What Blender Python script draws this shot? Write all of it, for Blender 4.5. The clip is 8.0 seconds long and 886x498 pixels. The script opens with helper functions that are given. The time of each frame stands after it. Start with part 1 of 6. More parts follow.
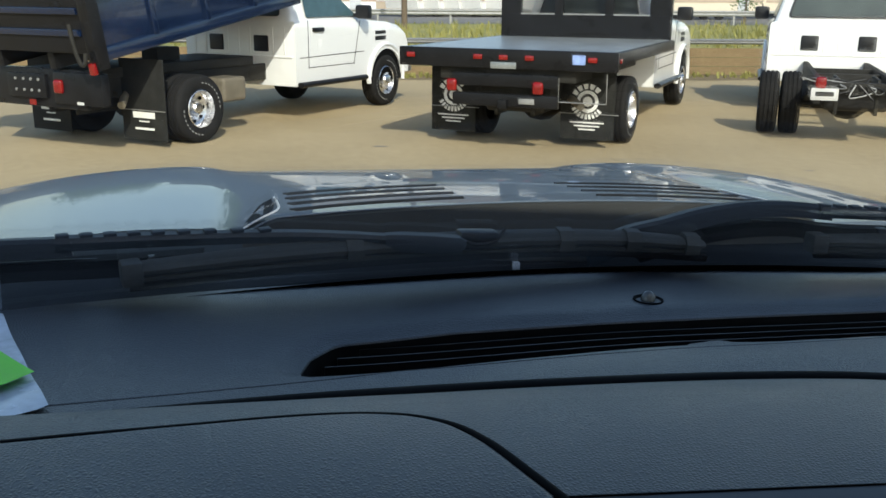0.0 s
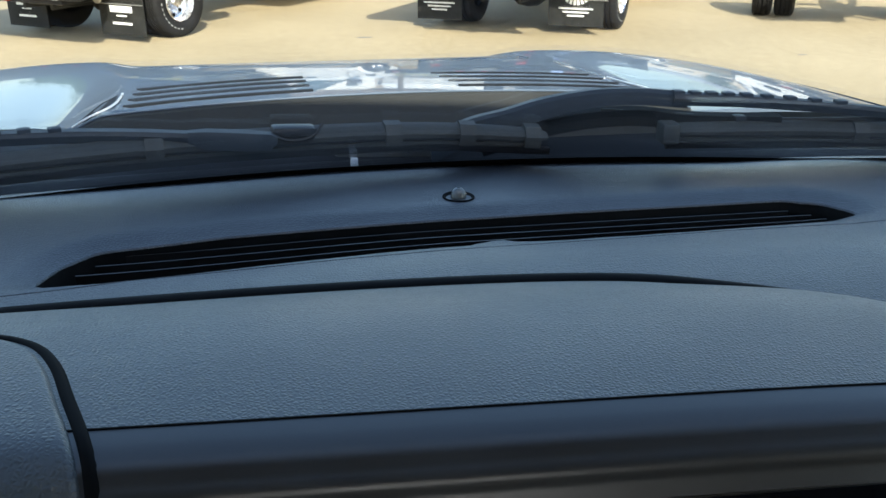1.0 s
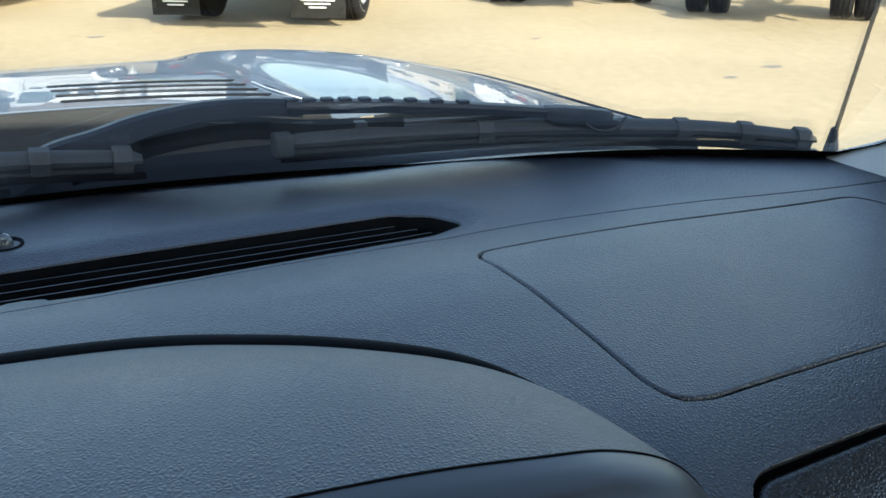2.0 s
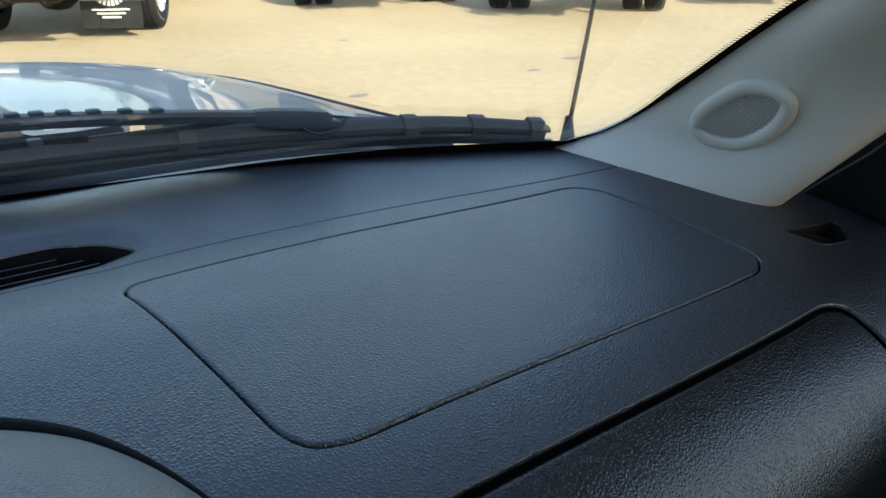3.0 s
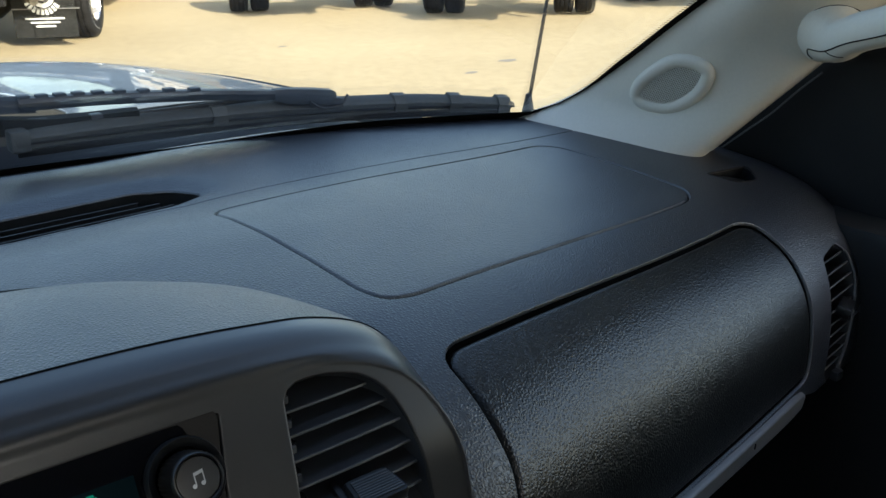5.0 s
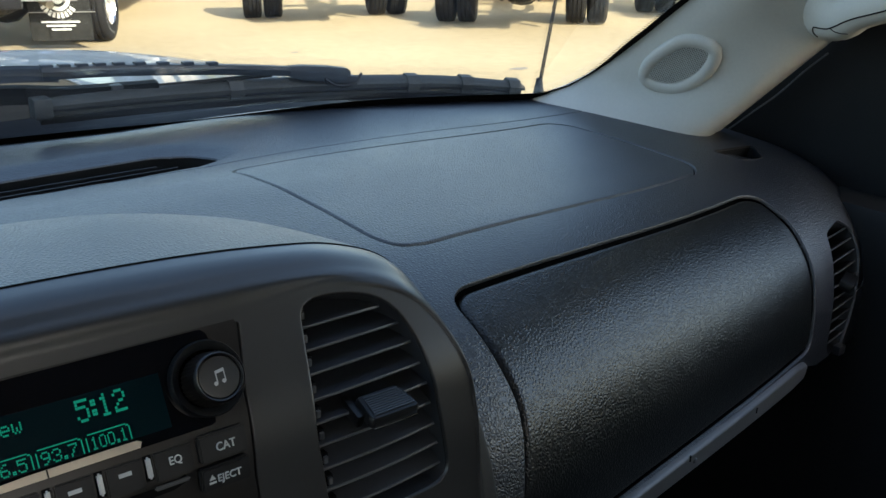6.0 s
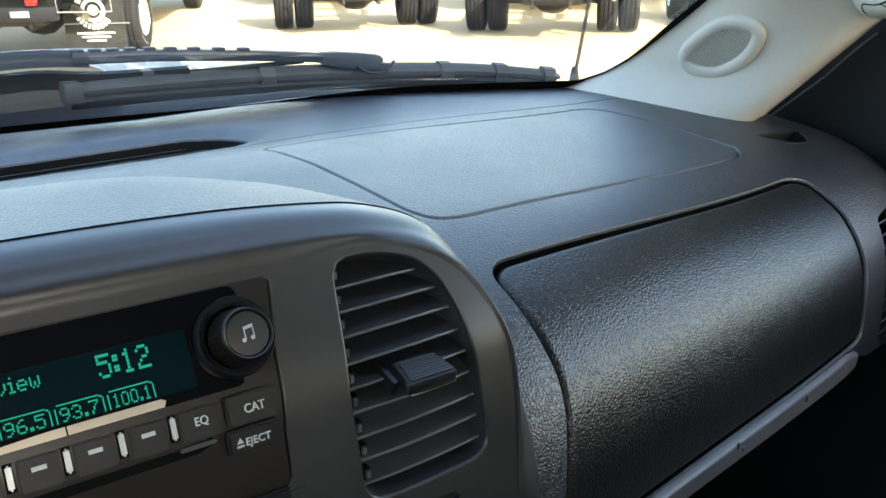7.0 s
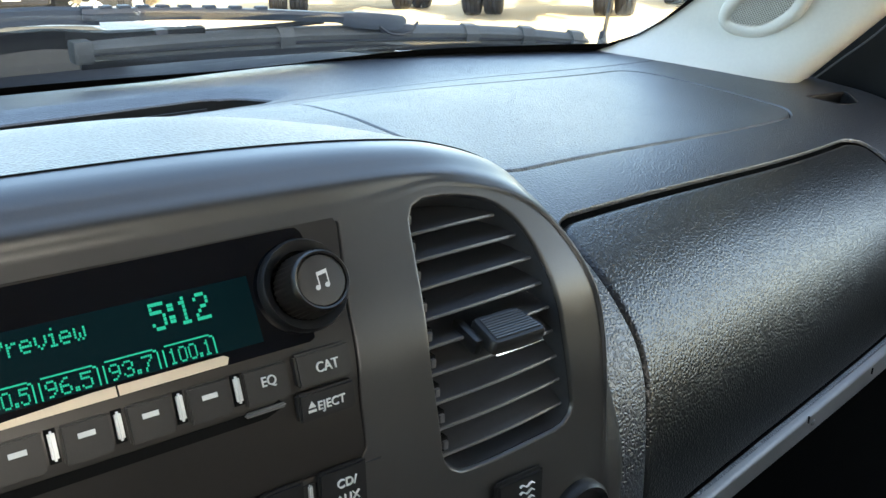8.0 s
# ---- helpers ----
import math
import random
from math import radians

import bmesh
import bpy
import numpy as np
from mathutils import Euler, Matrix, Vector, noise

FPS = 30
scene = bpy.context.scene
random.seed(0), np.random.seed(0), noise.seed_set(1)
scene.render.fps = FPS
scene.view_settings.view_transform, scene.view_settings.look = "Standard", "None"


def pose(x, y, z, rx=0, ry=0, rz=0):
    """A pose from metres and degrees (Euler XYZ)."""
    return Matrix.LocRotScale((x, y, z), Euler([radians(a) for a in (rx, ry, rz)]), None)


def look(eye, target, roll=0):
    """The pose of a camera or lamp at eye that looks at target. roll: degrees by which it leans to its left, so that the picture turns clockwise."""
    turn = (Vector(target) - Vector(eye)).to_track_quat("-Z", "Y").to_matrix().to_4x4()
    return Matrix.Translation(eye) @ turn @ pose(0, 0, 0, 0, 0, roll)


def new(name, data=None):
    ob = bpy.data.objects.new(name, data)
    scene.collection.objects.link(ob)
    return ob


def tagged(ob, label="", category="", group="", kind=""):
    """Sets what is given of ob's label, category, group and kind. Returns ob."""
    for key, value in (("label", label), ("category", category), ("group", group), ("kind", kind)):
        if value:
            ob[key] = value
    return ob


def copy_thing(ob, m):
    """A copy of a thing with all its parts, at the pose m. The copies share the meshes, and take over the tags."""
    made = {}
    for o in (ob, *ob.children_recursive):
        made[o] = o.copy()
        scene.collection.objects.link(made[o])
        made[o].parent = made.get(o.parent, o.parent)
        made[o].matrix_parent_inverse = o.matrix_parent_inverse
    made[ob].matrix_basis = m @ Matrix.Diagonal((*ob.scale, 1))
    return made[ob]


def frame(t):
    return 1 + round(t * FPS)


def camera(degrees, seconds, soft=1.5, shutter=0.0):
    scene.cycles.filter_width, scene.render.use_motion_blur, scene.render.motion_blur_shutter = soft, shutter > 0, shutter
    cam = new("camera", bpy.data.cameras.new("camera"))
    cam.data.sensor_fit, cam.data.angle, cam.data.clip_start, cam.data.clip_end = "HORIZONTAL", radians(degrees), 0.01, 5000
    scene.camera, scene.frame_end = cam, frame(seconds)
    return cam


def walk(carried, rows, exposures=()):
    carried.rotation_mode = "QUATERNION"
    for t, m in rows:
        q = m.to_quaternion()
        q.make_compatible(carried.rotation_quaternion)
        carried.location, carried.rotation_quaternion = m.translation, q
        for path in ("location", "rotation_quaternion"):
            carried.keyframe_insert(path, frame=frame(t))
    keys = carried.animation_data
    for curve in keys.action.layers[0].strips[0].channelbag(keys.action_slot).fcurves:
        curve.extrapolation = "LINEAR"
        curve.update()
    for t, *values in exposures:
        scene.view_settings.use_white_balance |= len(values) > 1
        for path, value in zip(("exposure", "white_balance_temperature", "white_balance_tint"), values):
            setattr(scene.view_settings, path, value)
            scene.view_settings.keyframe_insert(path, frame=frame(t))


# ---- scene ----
cam = camera(51.3, 8.0, 1.5)
PATH = [
    (0, (0.001, -0.009, 1.738), (-0.032, 1.918, 1.203), 0.4),
    (0.5, (0.083, 0.018, 1.73), (0.027, 1.907, 1.076), 0.8),
    (1, (0.174, 0.039, 1.728), (0.134, 1.891, 0.974), -0.7),
    (1.2, (0.2, 0.045, 1.728), (0.245, 1.891, 0.96), -0.6),
    (1.5, (0.249, 0.073, 1.724), (0.456, 1.899, 0.944), 0.1),
    (2, (0.332, 0.117, 1.724), (0.769, 1.916, 0.946), -0.2),
    (3.3, (0.467, 0.152, 1.702), (1.295, 1.795, 0.927), -0.8),
    (3.5, (0.468, 0.143, 1.71), (1.323, 1.775, 0.932), -1.0),
    (4, (0.434, 0.093, 1.724), (1.326, 1.708, 0.951), -0.9),
    (4.5, (0.382, 0.036, 1.723), (1.276, 1.653, 0.957), -1.1),
    (4.7, (0.351, 0.019, 1.721), (1.246, 1.636, 0.956), -1.0),
    (5.8, (0.306, -0.008, 1.712), (1.189, 1.622, 0.962), 0.3),
    (6, (0.307, -0.02, 1.69), (1.188, 1.616, 0.949), -0.0),
    (6.5, (0.339, -0.025, 1.674), (1.208, 1.623, 0.947), -0.4),
    (7, (0.309, -0.007, 1.66), (1.136, 1.666, 0.941), -0.7),
    (7.5, (0.289, 0.024, 1.645), (1.113, 1.7, 0.93), -0.6),
    (8, (0.293, 0.043, 1.627), (1.128, 1.7, 0.882), -0.7),
]
EXPOSURES = [(0.0, 0.5, 6350, 6), (0.5, 1.0, 6300, 6), (1.0, 1.5, 6250, 6), (2.0, 1.65, 6300, 6), (3.5, 1.5, 6600, 6), (4.5, 1.6, 6650, 6), (6.0, 1.75, 6650, 6), (6.5, 2.25, 6850, 6), (7.0, 2.85, 7050, 6), (8.0, 3.3, 7200, 6)]
walk(cam, [(t, look(eye, target, roll)) for t, eye, target, roll in PATH], EXPOSURES)

# ---- daylight: afternoon sun from behind, over the cab's right shoulder ----
SUN_FROM, SUN_UP = 167.0, 34.0        # degrees clockwise from +y, and above the ground
world = bpy.data.worlds.new("sky")
scene.world = world
world.use_nodes = True
_n = world.node_tree.nodes
_sky = _n.new("ShaderNodeTexSky")
_sky.sky_type, _sky.sun_disc = "NISHITA", False
_sky.sun_elevation, _sky.sun_rotation = radians(SUN_UP), radians(SUN_FROM)
_sky.dust_density = 1.5
world.node_tree.links.new(_sky.outputs["Color"], _n["Background"].inputs["Color"])
_n["Background"].inputs["Strength"].default_value = 0.15
sun_dir = Vector((math.sin(radians(SUN_FROM)) * math.cos(radians(SUN_UP)), math.cos(radians(SUN_FROM)) * math.cos(radians(SUN_UP)), math.sin(radians(SUN_UP))))
_sun = bpy.data.lights.new("sun", "SUN")
_sun.energy, _sun.angle, _sun.color = 3.3, radians(0.5), (1.0, 0.93, 0.82)
sun = new("sun", _sun)
sun.matrix_world = look(tuple(sun_dir * 60), (0, 0, 0))

# ---- the cab stands turned a little in the lot; all of its parts are built in its own axes: x right, y forward, z up from the dash sensor ----
CAB = pose(0.171, 0.783, 1.474, 0, 0, 9.5) @ pose(0, 0, 0, 0, 2.0, 0)
HOOD = CAB @ pose(-0.02, 0.27, 0, 0, 0, 4.0)
from mathutils import geometry
from mathutils.bvhtree import BVHTree


def material(name, colour, rough=0.5, metal=0.0, vary=0.15, scale=8.0, fine=160.0, bump=0.0, bump_scale=300.0, coat=0.0, spec=0.5, rough_vary=0.1, cells=False, tint=None):
    """A surface with coarse and fine variation of tone and gloss, and a fine relief."""
    m = bpy.data.materials.new(name)
    m.use_nodes = True
    nt = m.node_tree
    b = nt.nodes["Principled BSDF"]
    link = nt.links.new
    co = nt.nodes.new("ShaderNodeTexCoord")
    n1, n2 = nt.nodes.new("ShaderNodeTexNoise"), nt.nodes.new("ShaderNodeTexNoise")
    n1.inputs["Scale"].default_value, n1.inputs["Detail"].default_value = scale, 6
    n2.inputs["Scale"].default_value, n2.inputs["Detail"].default_value = fine, 3
    for n in (n1, n2):
        link(co.outputs["Object"], n.inputs["Vector"])
    mix = nt.nodes.new("ShaderNodeMath")
    mix.operation = "MULTIPLY_ADD"
    mix.inputs[1].default_value = 0.4
    link(n2.outputs["Fac"], mix.inputs[0])
    half = nt.nodes.new("ShaderNodeMath")
    half.operation = "MULTIPLY"
    half.inputs[1].default_value = 0.6
    link(n1.outputs["Fac"], half.inputs[0])
    link(half.outputs[0], mix.inputs[2])
    ramp = nt.nodes.new("ShaderNodeValToRGB")
    c = Vector(colour)
    other = Vector(tint) if tint else c * (1 + vary)
    ramp.color_ramp.elements[0].position, ramp.color_ramp.elements[1].position = 0.32, 0.68
    ramp.color_ramp.elements[0].color = (*(c * (1 - vary)), 1)
    ramp.color_ramp.elements[1].color = (*other, 1)
    link(mix.outputs[0], ramp.inputs["Fac"])
    link(ramp.outputs["Color"], b.inputs["Base Color"])
    r = nt.nodes.new("ShaderNodeMapRange")
    r.inputs["To Min"].default_value, r.inputs["To Max"].default_value = max(0.02, rough - rough_vary), min(1, rough + rough_vary)
    link(n1.outputs["Fac"], r.inputs["Value"])
    link(r.outputs["Result"], b.inputs["Roughness"])
    b.inputs["Metallic"].default_value = metal
    b.inputs["Specular IOR Level"].default_value = spec
    b.inputs["Coat Weight"].default_value = coat
    b.inputs["Coat Roughness"].default_value = 0.02
    if bump:
        bp = nt.nodes.new("ShaderNodeBump")
        bp.inputs["Strength"].default_value = bump
        bp.inputs["Distance"].default_value = (0.14 if cells else 0.4) / bump_scale
        if cells:
            v = nt.nodes.new("ShaderNodeTexVoronoi")
            v.feature = "DISTANCE_TO_EDGE"
            v.inputs["Scale"].default_value = bump_scale
            wob = nt.nodes.new("ShaderNodeTexNoise")
            wob.inputs["Scale"].default_value = bump_scale * 0.55
            link(co.outputs["Object"], wob.inputs["Vector"])
            add = nt.nodes.new("ShaderNodeMixRGB")
            add.blend_type = "LINEAR_LIGHT"
            add.inputs["Fac"].default_value = 0.15 / bump_scale
            link(co.outputs["Object"], add.inputs["Color1"])
            link(wob.outputs["Color"], add.inputs["Color2"])
            link(add.outputs["Color"], v.inputs["Vector"])
            isle = nt.nodes.new("ShaderNodeMapRange")
            isle.interpolation_type = "SMOOTHSTEP"
            isle.inputs["From Max"].default_value = 0.38
            link(v.outputs["Distance"], isle.inputs["Value"])
            link(isle.outputs["Result"], bp.inputs["Height"])
        else:
            v = nt.nodes.new("ShaderNodeTexNoise")
            v.inputs["Scale"].default_value, v.inputs["Detail"].default_value = bump_scale, 4
            link(co.outputs["Object"], v.inputs["Vector"])
            link(v.outputs["Fac"], bp.inputs["Height"])
        link(bp.outputs["Normal"], b.inputs["Normal"])
    return m


def glass_material(name, tone=(0.97, 0.985, 0.98), gloss=1.0):
    """Clear sheet glass: lets light straight through, and mirrors by Fresnel."""
    m = bpy.data.materials.new(name)
    m.use_nodes = True
    nt = m.node_tree
    nt.nodes.remove(nt.nodes["Principled BSDF"])
    clear, mirror, mix, fres = (nt.nodes.new("ShaderNode" + k) for k in ("BsdfTransparent", "BsdfGlossy", "MixShader", "Fresnel"))
    clear.inputs["Color"].default_value = (*tone, 1)
    mirror.inputs["Roughness"].default_value = 0.01
    mirror.inputs["Color"].default_value = (gloss, gloss, gloss, 1)
    fres.inputs["IOR"].default_value = 1.45
    nt.links.new(fres.outputs[0], mix.inputs[0])
    nt.links.new(clear.outputs[0], mix.inputs[1])
    nt.links.new(mirror.outputs[0], mix.inputs[2])
    nt.links.new(mix.outputs[0], nt.nodes["Material Output"].inputs["Surface"])
    return m


def glow_material(name, colour, strength):
    m = bpy.data.materials.new(name)
    m.use_nodes = True
    b = m.node_tree.nodes["Principled BSDF"]
    b.inputs["Base Color"].default_value = (*[v * 0.2 for v in colour], 1)
    b.inputs["Roughness"].default_value, b.inputs["Specular IOR Level"].default_value = 0.2, 0.15
    b.inputs["Emission Color"].default_value = (*colour, 1)
    b.inputs["Emission Strength"].default_value = strength
    return m


def thing(name, m, label, category, group="", kind=""):
    ob = new(name)
    ob.matrix_world = m
    return tagged(ob, label, category, group, kind)


def mesh_of(name, bm, mat, smooth=True, angle=40):
    me = bpy.data.meshes.new(name)
    bmesh.ops.recalc_face_normals(bm, faces=bm.faces)
    if smooth:
        lim = radians(angle)
        for e in bm.edges:
            e.smooth = not (len(e.link_faces) == 2 and e.calc_face_angle(0) > lim)
        for f in bm.faces:
            f.smooth = True
    bm.to_mesh(me)
    bm.free()
    for k in (mat if isinstance(mat, (list, tuple)) else [mat]):
        me.materials.append(k)
    return me


def part(name, bm, mat, parent, label="", smooth=True, angle=40):
    ob = new(name, mesh_of(name, bm, mat, smooth, angle))
    ob.parent = parent
    return tagged(ob, label)


def whole(name, bm, mat, m, label, category, group="", kind="", smooth=True, angle=40):
    """A thing that is one mesh."""
    ob = new(name, mesh_of(name, bm, mat, smooth, angle))
    ob.matrix_world = m
    return tagged(ob, label, category, group, kind)


def again(name, me, parent, m=None):
    """One more piece on a mesh that exists."""
    ob = new(name, me)
    ob.parent = parent
    if m is not None:
        ob.matrix_basis = m
    return ob


def box(bm, x0, x1, y0, y1, z0, z1, bevel=0.0, m=None, seg=2):
    r = bmesh.ops.create_cube(bm, size=1)
    vs = r["verts"]
    for v in vs:
        v.co = Vector(((x0 + x1) / 2 + v.co.x * (x1 - x0), (y0 + y1) / 2 + v.co.y * (y1 - y0), (z0 + z1) / 2 + v.co.z * (z1 - z0)))
    if m is not None:
        bmesh.ops.transform(bm, matrix=m, verts=vs)
    if bevel:
        bmesh.ops.bevel(bm, geom=list({e for v in vs for e in v.link_edges}), offset=bevel, segments=seg, affect="EDGES", profile=0.6)
    return bm


def boxed(*a, **k):
    return box(bmesh.new(), *a, **k)


def loft(bm, rings, closed=True, caps=True):
    """Skin through rings of points, each of the same length."""
    rows = [[bm.verts.new(p) for p in ring] for ring in rings]
    n = len(rows[0])
    for a, b in zip(rows, rows[1:]):
        for i in range(n if closed else n - 1):
            j = (i + 1) % n
            bm.faces.new((a[i], a[j], b[j], b[i]))
    if caps and closed:
        bm.faces.new(rows[0][::-1])
        bm.faces.new(rows[-1])
    return bm


def lathe(bm, profile, n=32, m=None):
    """Turn a profile of (radius, x) about the x axis."""
    rings = []
    for i in range(n):
        a = 2 * math.pi * i / n
        rings.append([Vector((x, r * math.cos(a), r * math.sin(a))) for r, x in profile])
    rows = [[bm.verts.new(m @ p if m is not None else p) for p in ring] for ring in rings]
    for i in range(n):
        a, b = rows[i], rows[(i + 1) % n]
        for k in range(len(profile) - 1):
            bm.faces.new((a[k], a[k + 1], b[k + 1], b[k]))
    return bm


def spline(points, n):
    """n points along a Catmull-Rom curve through the given ones."""
    p = [Vector(q) for q in points]
    p = [2 * p[0] - p[1]] + p + [2 * p[-1] - p[-2]]
    out = []
    segs = len(p) - 3
    for i in range(n):
        u = i / (n - 1) * segs
        k = min(int(u), segs - 1)
        t = u - k
        a, b, c, d = p[k:k + 4]
        out.append(0.5 * ((2 * b) + (c - a) * t + (2 * a - 5 * b + 4 * c - d) * t * t + (3 * b - a - 3 * c + d) * t ** 3))
    return out


def sweep(bm, path, section, up=(0, 0, 1), scale=None, cap=True):
    """Carry a flat section of (side, up) pairs along a path."""
    rings = []
    up = Vector(up)
    for i, p in enumerate(path):
        d = (path[min(i + 1, len(path) - 1)] - path[max(i - 1, 0)]).normalized()
        side = d.cross(up).normalized()
        u = side.cross(d)
        k = scale[i] if scale else 1
        rings.append([p + side * a * k + u * b * k for a, b in section])
    return loft(bm, rings, True, cap)


def oval(a, b, n=12, power=2.0):
    out = []
    for i in range(n):
        t = 2 * math.pi * i / n
        c, s = math.cos(t), math.sin(t)
        out.append((a * math.copysign(abs(c) ** (2 / power), c), b * math.copysign(abs(s) ** (2 / power), s)))
    return out


def rounded(points, r=0.01, n=5):
    """A closed flat outline with its corners rounded."""
    out = []
    p = [Vector(q) for q in points]
    for i in range(len(p)):
        a, b, c = p[i - 1], p[i], p[(i + 1) % len(p)]
        ra = min(r, (a - b).length / 2.2, (c - b).length / 2.2)
        q0, q1 = b + (a - b).normalized() * ra, b + (c - b).normalized() * ra
        for k in range(n + 1):
            t = k / n
            out.append((1 - t) ** 2 * q0 + 2 * t * (1 - t) * b + t * t * q1)
    return out


def even(points, step, closed=True):
    """The same line with points at even steps."""
    p = [Vector(q) for q in points]
    if closed:
        p.append(p[0])
    q = np.array([tuple(v) for v in p])
    s = np.concatenate([[0], np.cumsum(np.linalg.norm(np.diff(q, axis=0), axis=1))])
    n = max(3, int(round(s[-1] / step)))
    ss = np.linspace(0, s[-1], n + 1)
    out = [Vector((np.interp(v, s, q[:, 0]), np.interp(v, s, q[:, 1]))) for v in ss]
    return out[:-1] if closed else out


def area2(p):
    return sum(a.x * b.y - b.x * a.y for a, b in zip(p, p[1:] + p[:1])) / 2


def inset(p, d):
    """A closed outline moved inwards by d."""
    sign = 1 if area2(p) > 0 else -1
    out = []
    for i in range(len(p)):
        t = (p[(i + 1) % len(p)] - p[i - 1]).normalized()
        out.append(p[i] + Vector((-t.y, t.x)) * d * sign)
    return out


def inside(pts, poly):
    """Which of the points (n x 2) lie in the outline."""
    q = np.array([tuple(v) for v in poly])
    hit = np.zeros(len(pts), bool)
    for (ax, ay), (bx, by) in zip(q, np.roll(q, -1, 0)):
        cross = (ay > pts[:, 1]) != (by > pts[:, 1])
        with np.errstate(divide="ignore", invalid="ignore"):
            at = ax + (pts[:, 1] - ay) * (bx - ax) / (by - ay)
        hit ^= cross & (pts[:, 0] < at)
    return hit


def nearness(pts, loops):
    """The distance of each point from the nearest of the closed outlines."""
    best = np.full(len(pts), 9.0)
    for poly in loops:
        q = np.array([tuple(v) for v in poly])
        for a, b in zip(q, np.roll(q, -1, 0)):
            d = b - a
            t = np.clip(((pts - a) @ d) / max(1e-12, d @ d), 0, 1)
            best = np.minimum(best, np.linalg.norm(pts - a - t[:, None] * d, axis=1))
    return best


def sheet(outline, place, step, holes=(), lip=0.0, depth=0.0, fine=None, free=False):
    """A skin over a flat region with holes, put into space by place(u, v, sink); its edges turn down by depth over the width lip."""
    fine = fine or step * 0.6
    loops = [even(outline, fine)] + [even(h, fine) for h in holes]
    pts, edges = [], []

    def add(loop):
        k = len(pts)
        pts.extend(loop)
        edges.extend((k + i, k + (i + 1) % len(loop)) for i in range(len(loop)))

    for i, lp in enumerate(loops):
        add(lp)
        if lip:
            for f in (0.3, 0.65, 1.0, 1.5):
                add(inset(lp, lip * f if i == 0 else -lip * f))
    q = np.array([tuple(v) for v in loops[0]])
    gx, gy = np.meshgrid(np.arange(q[:, 0].min(), q[:, 0].max(), step), np.arange(q[:, 1].min(), q[:, 1].max(), step))
    grid = np.stack([gx.ravel() + (np.arange(gx.size) % 2) * 1e-4, gy.ravel()], 1)
    ok = inside(grid, loops[0])
    for h in loops[1:]:
        ok &= ~inside(grid, h)
    grid = grid[ok]
    grid = grid[nearness(grid, loops) > (lip * 1.8 + step * 0.35)]
    pts.extend(Vector(g) for g in grid)
    vs, _, fs, *_ = geometry.delaunay_2d_cdt(pts, edges, [], 0, 1e-6)
    va = np.array([tuple(v) for v in vs])
    cen = np.array([va[list(f)].mean(0) for f in fs])
    keep = inside(cen, loops[0])
    for h in loops[1:]:
        keep &= ~inside(cen, h)
    near = nearness(va, loops) if lip else np.full(len(va), 9.0)
    bm = bmesh.new()
    out = []
    for v, d in zip(va, near):
        t = max(0.0, 1 - d / lip) if lip else 0.0
        out.append(bm.verts.new(place(float(v[0]), float(v[1]), depth * t * t)))
    for f, k in zip(fs, keep):
        if k:
            try:
                bm.faces.new([out[i] for i in f])
            except ValueError:
                pass
    bmesh.ops.delete(bm, geom=[v for v in bm.verts if not v.link_faces], context="VERTS")
    return bm


def lettering(text, size, font_bold=0.0):
    """The built-in font as a flat mesh with a little depth, its left end at the origin, in the x-z plane."""
    cu = bpy.data.curves.new("lettering", "FONT")
    cu.body, cu.size, cu.extrude, cu.offset = text, size, 0.0004, font_bold
    tmp = bpy.data.objects.new("lettering", cu)
    me = bpy.data.meshes.new_from_object(tmp)
    bm = bmesh.new()
    bm.from_mesh(me)
    bmesh.ops.transform(bm, matrix=pose(0, 0, 0, 90, 0, 0), verts=bm.verts)
    bpy.data.objects.remove(tmp)
    bpy.data.curves.remove(cu)
    bpy.data.meshes.remove(me)
    return bm


# ---- materials ----
M_PAD = material("dash_plastic", (0.0078, 0.0105, 0.0158), 0.40, vary=0.18, scale=14, fine=220, bump=0.82, bump_scale=430, cells=True, spec=1.0, rough_vary=0.05)
M_GLOVE = material("glove_box_plastic", (0.0044, 0.0050, 0.0050), 0.31, vary=0.18, scale=14, fine=220, bump=0.52, bump_scale=400, cells=True, spec=0.60, rough_vary=0.04)
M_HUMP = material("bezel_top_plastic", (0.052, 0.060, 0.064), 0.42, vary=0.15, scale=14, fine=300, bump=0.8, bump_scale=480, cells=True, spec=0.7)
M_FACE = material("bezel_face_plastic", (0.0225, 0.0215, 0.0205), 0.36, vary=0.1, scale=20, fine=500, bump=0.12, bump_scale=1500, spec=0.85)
M_BLACK = material("black_plastic", (0.008, 0.008, 0.0085), 0.42, vary=0.2, scale=20, fine=300, bump=0.1, bump_scale=900, spec=0.4)
M_SLAT = material("vent_plastic", (0.034, 0.036, 0.040), 0.4, vary=0.15, scale=30, fine=400, bump=0.08, bump_scale=1200)
# near-black: shade of recesses and holes put into colour; also joints, glass border
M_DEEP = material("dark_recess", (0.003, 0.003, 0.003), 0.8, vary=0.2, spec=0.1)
M_GLOSS = material("gloss_black", (0.003, 0.0035, 0.005), 0.06, vary=0.1, rough_vary=0.02, spec=0.3)
M_RUBBER = material("rubber", (0.046, 0.047, 0.042), 0.55, vary=0.3, scale=30, fine=300, bump=0.2, bump_scale=700, spec=0.3)
M_COWL = material("cowl_plastic", (0.014, 0.0155, 0.0175), 0.65, vary=0.25, scale=15, fine=200, bump=0.3, bump_scale=500, spec=0.12)
M_TRIM = material("grey_trim", (0.53, 0.515, 0.45), 0.6, vary=0.05, scale=10, fine=300, bump=0.15, bump_scale=1100)
M_MESH = material("speaker_cloth", (0.14, 0.135, 0.115), 0.7, vary=0.1, scale=40, fine=600)
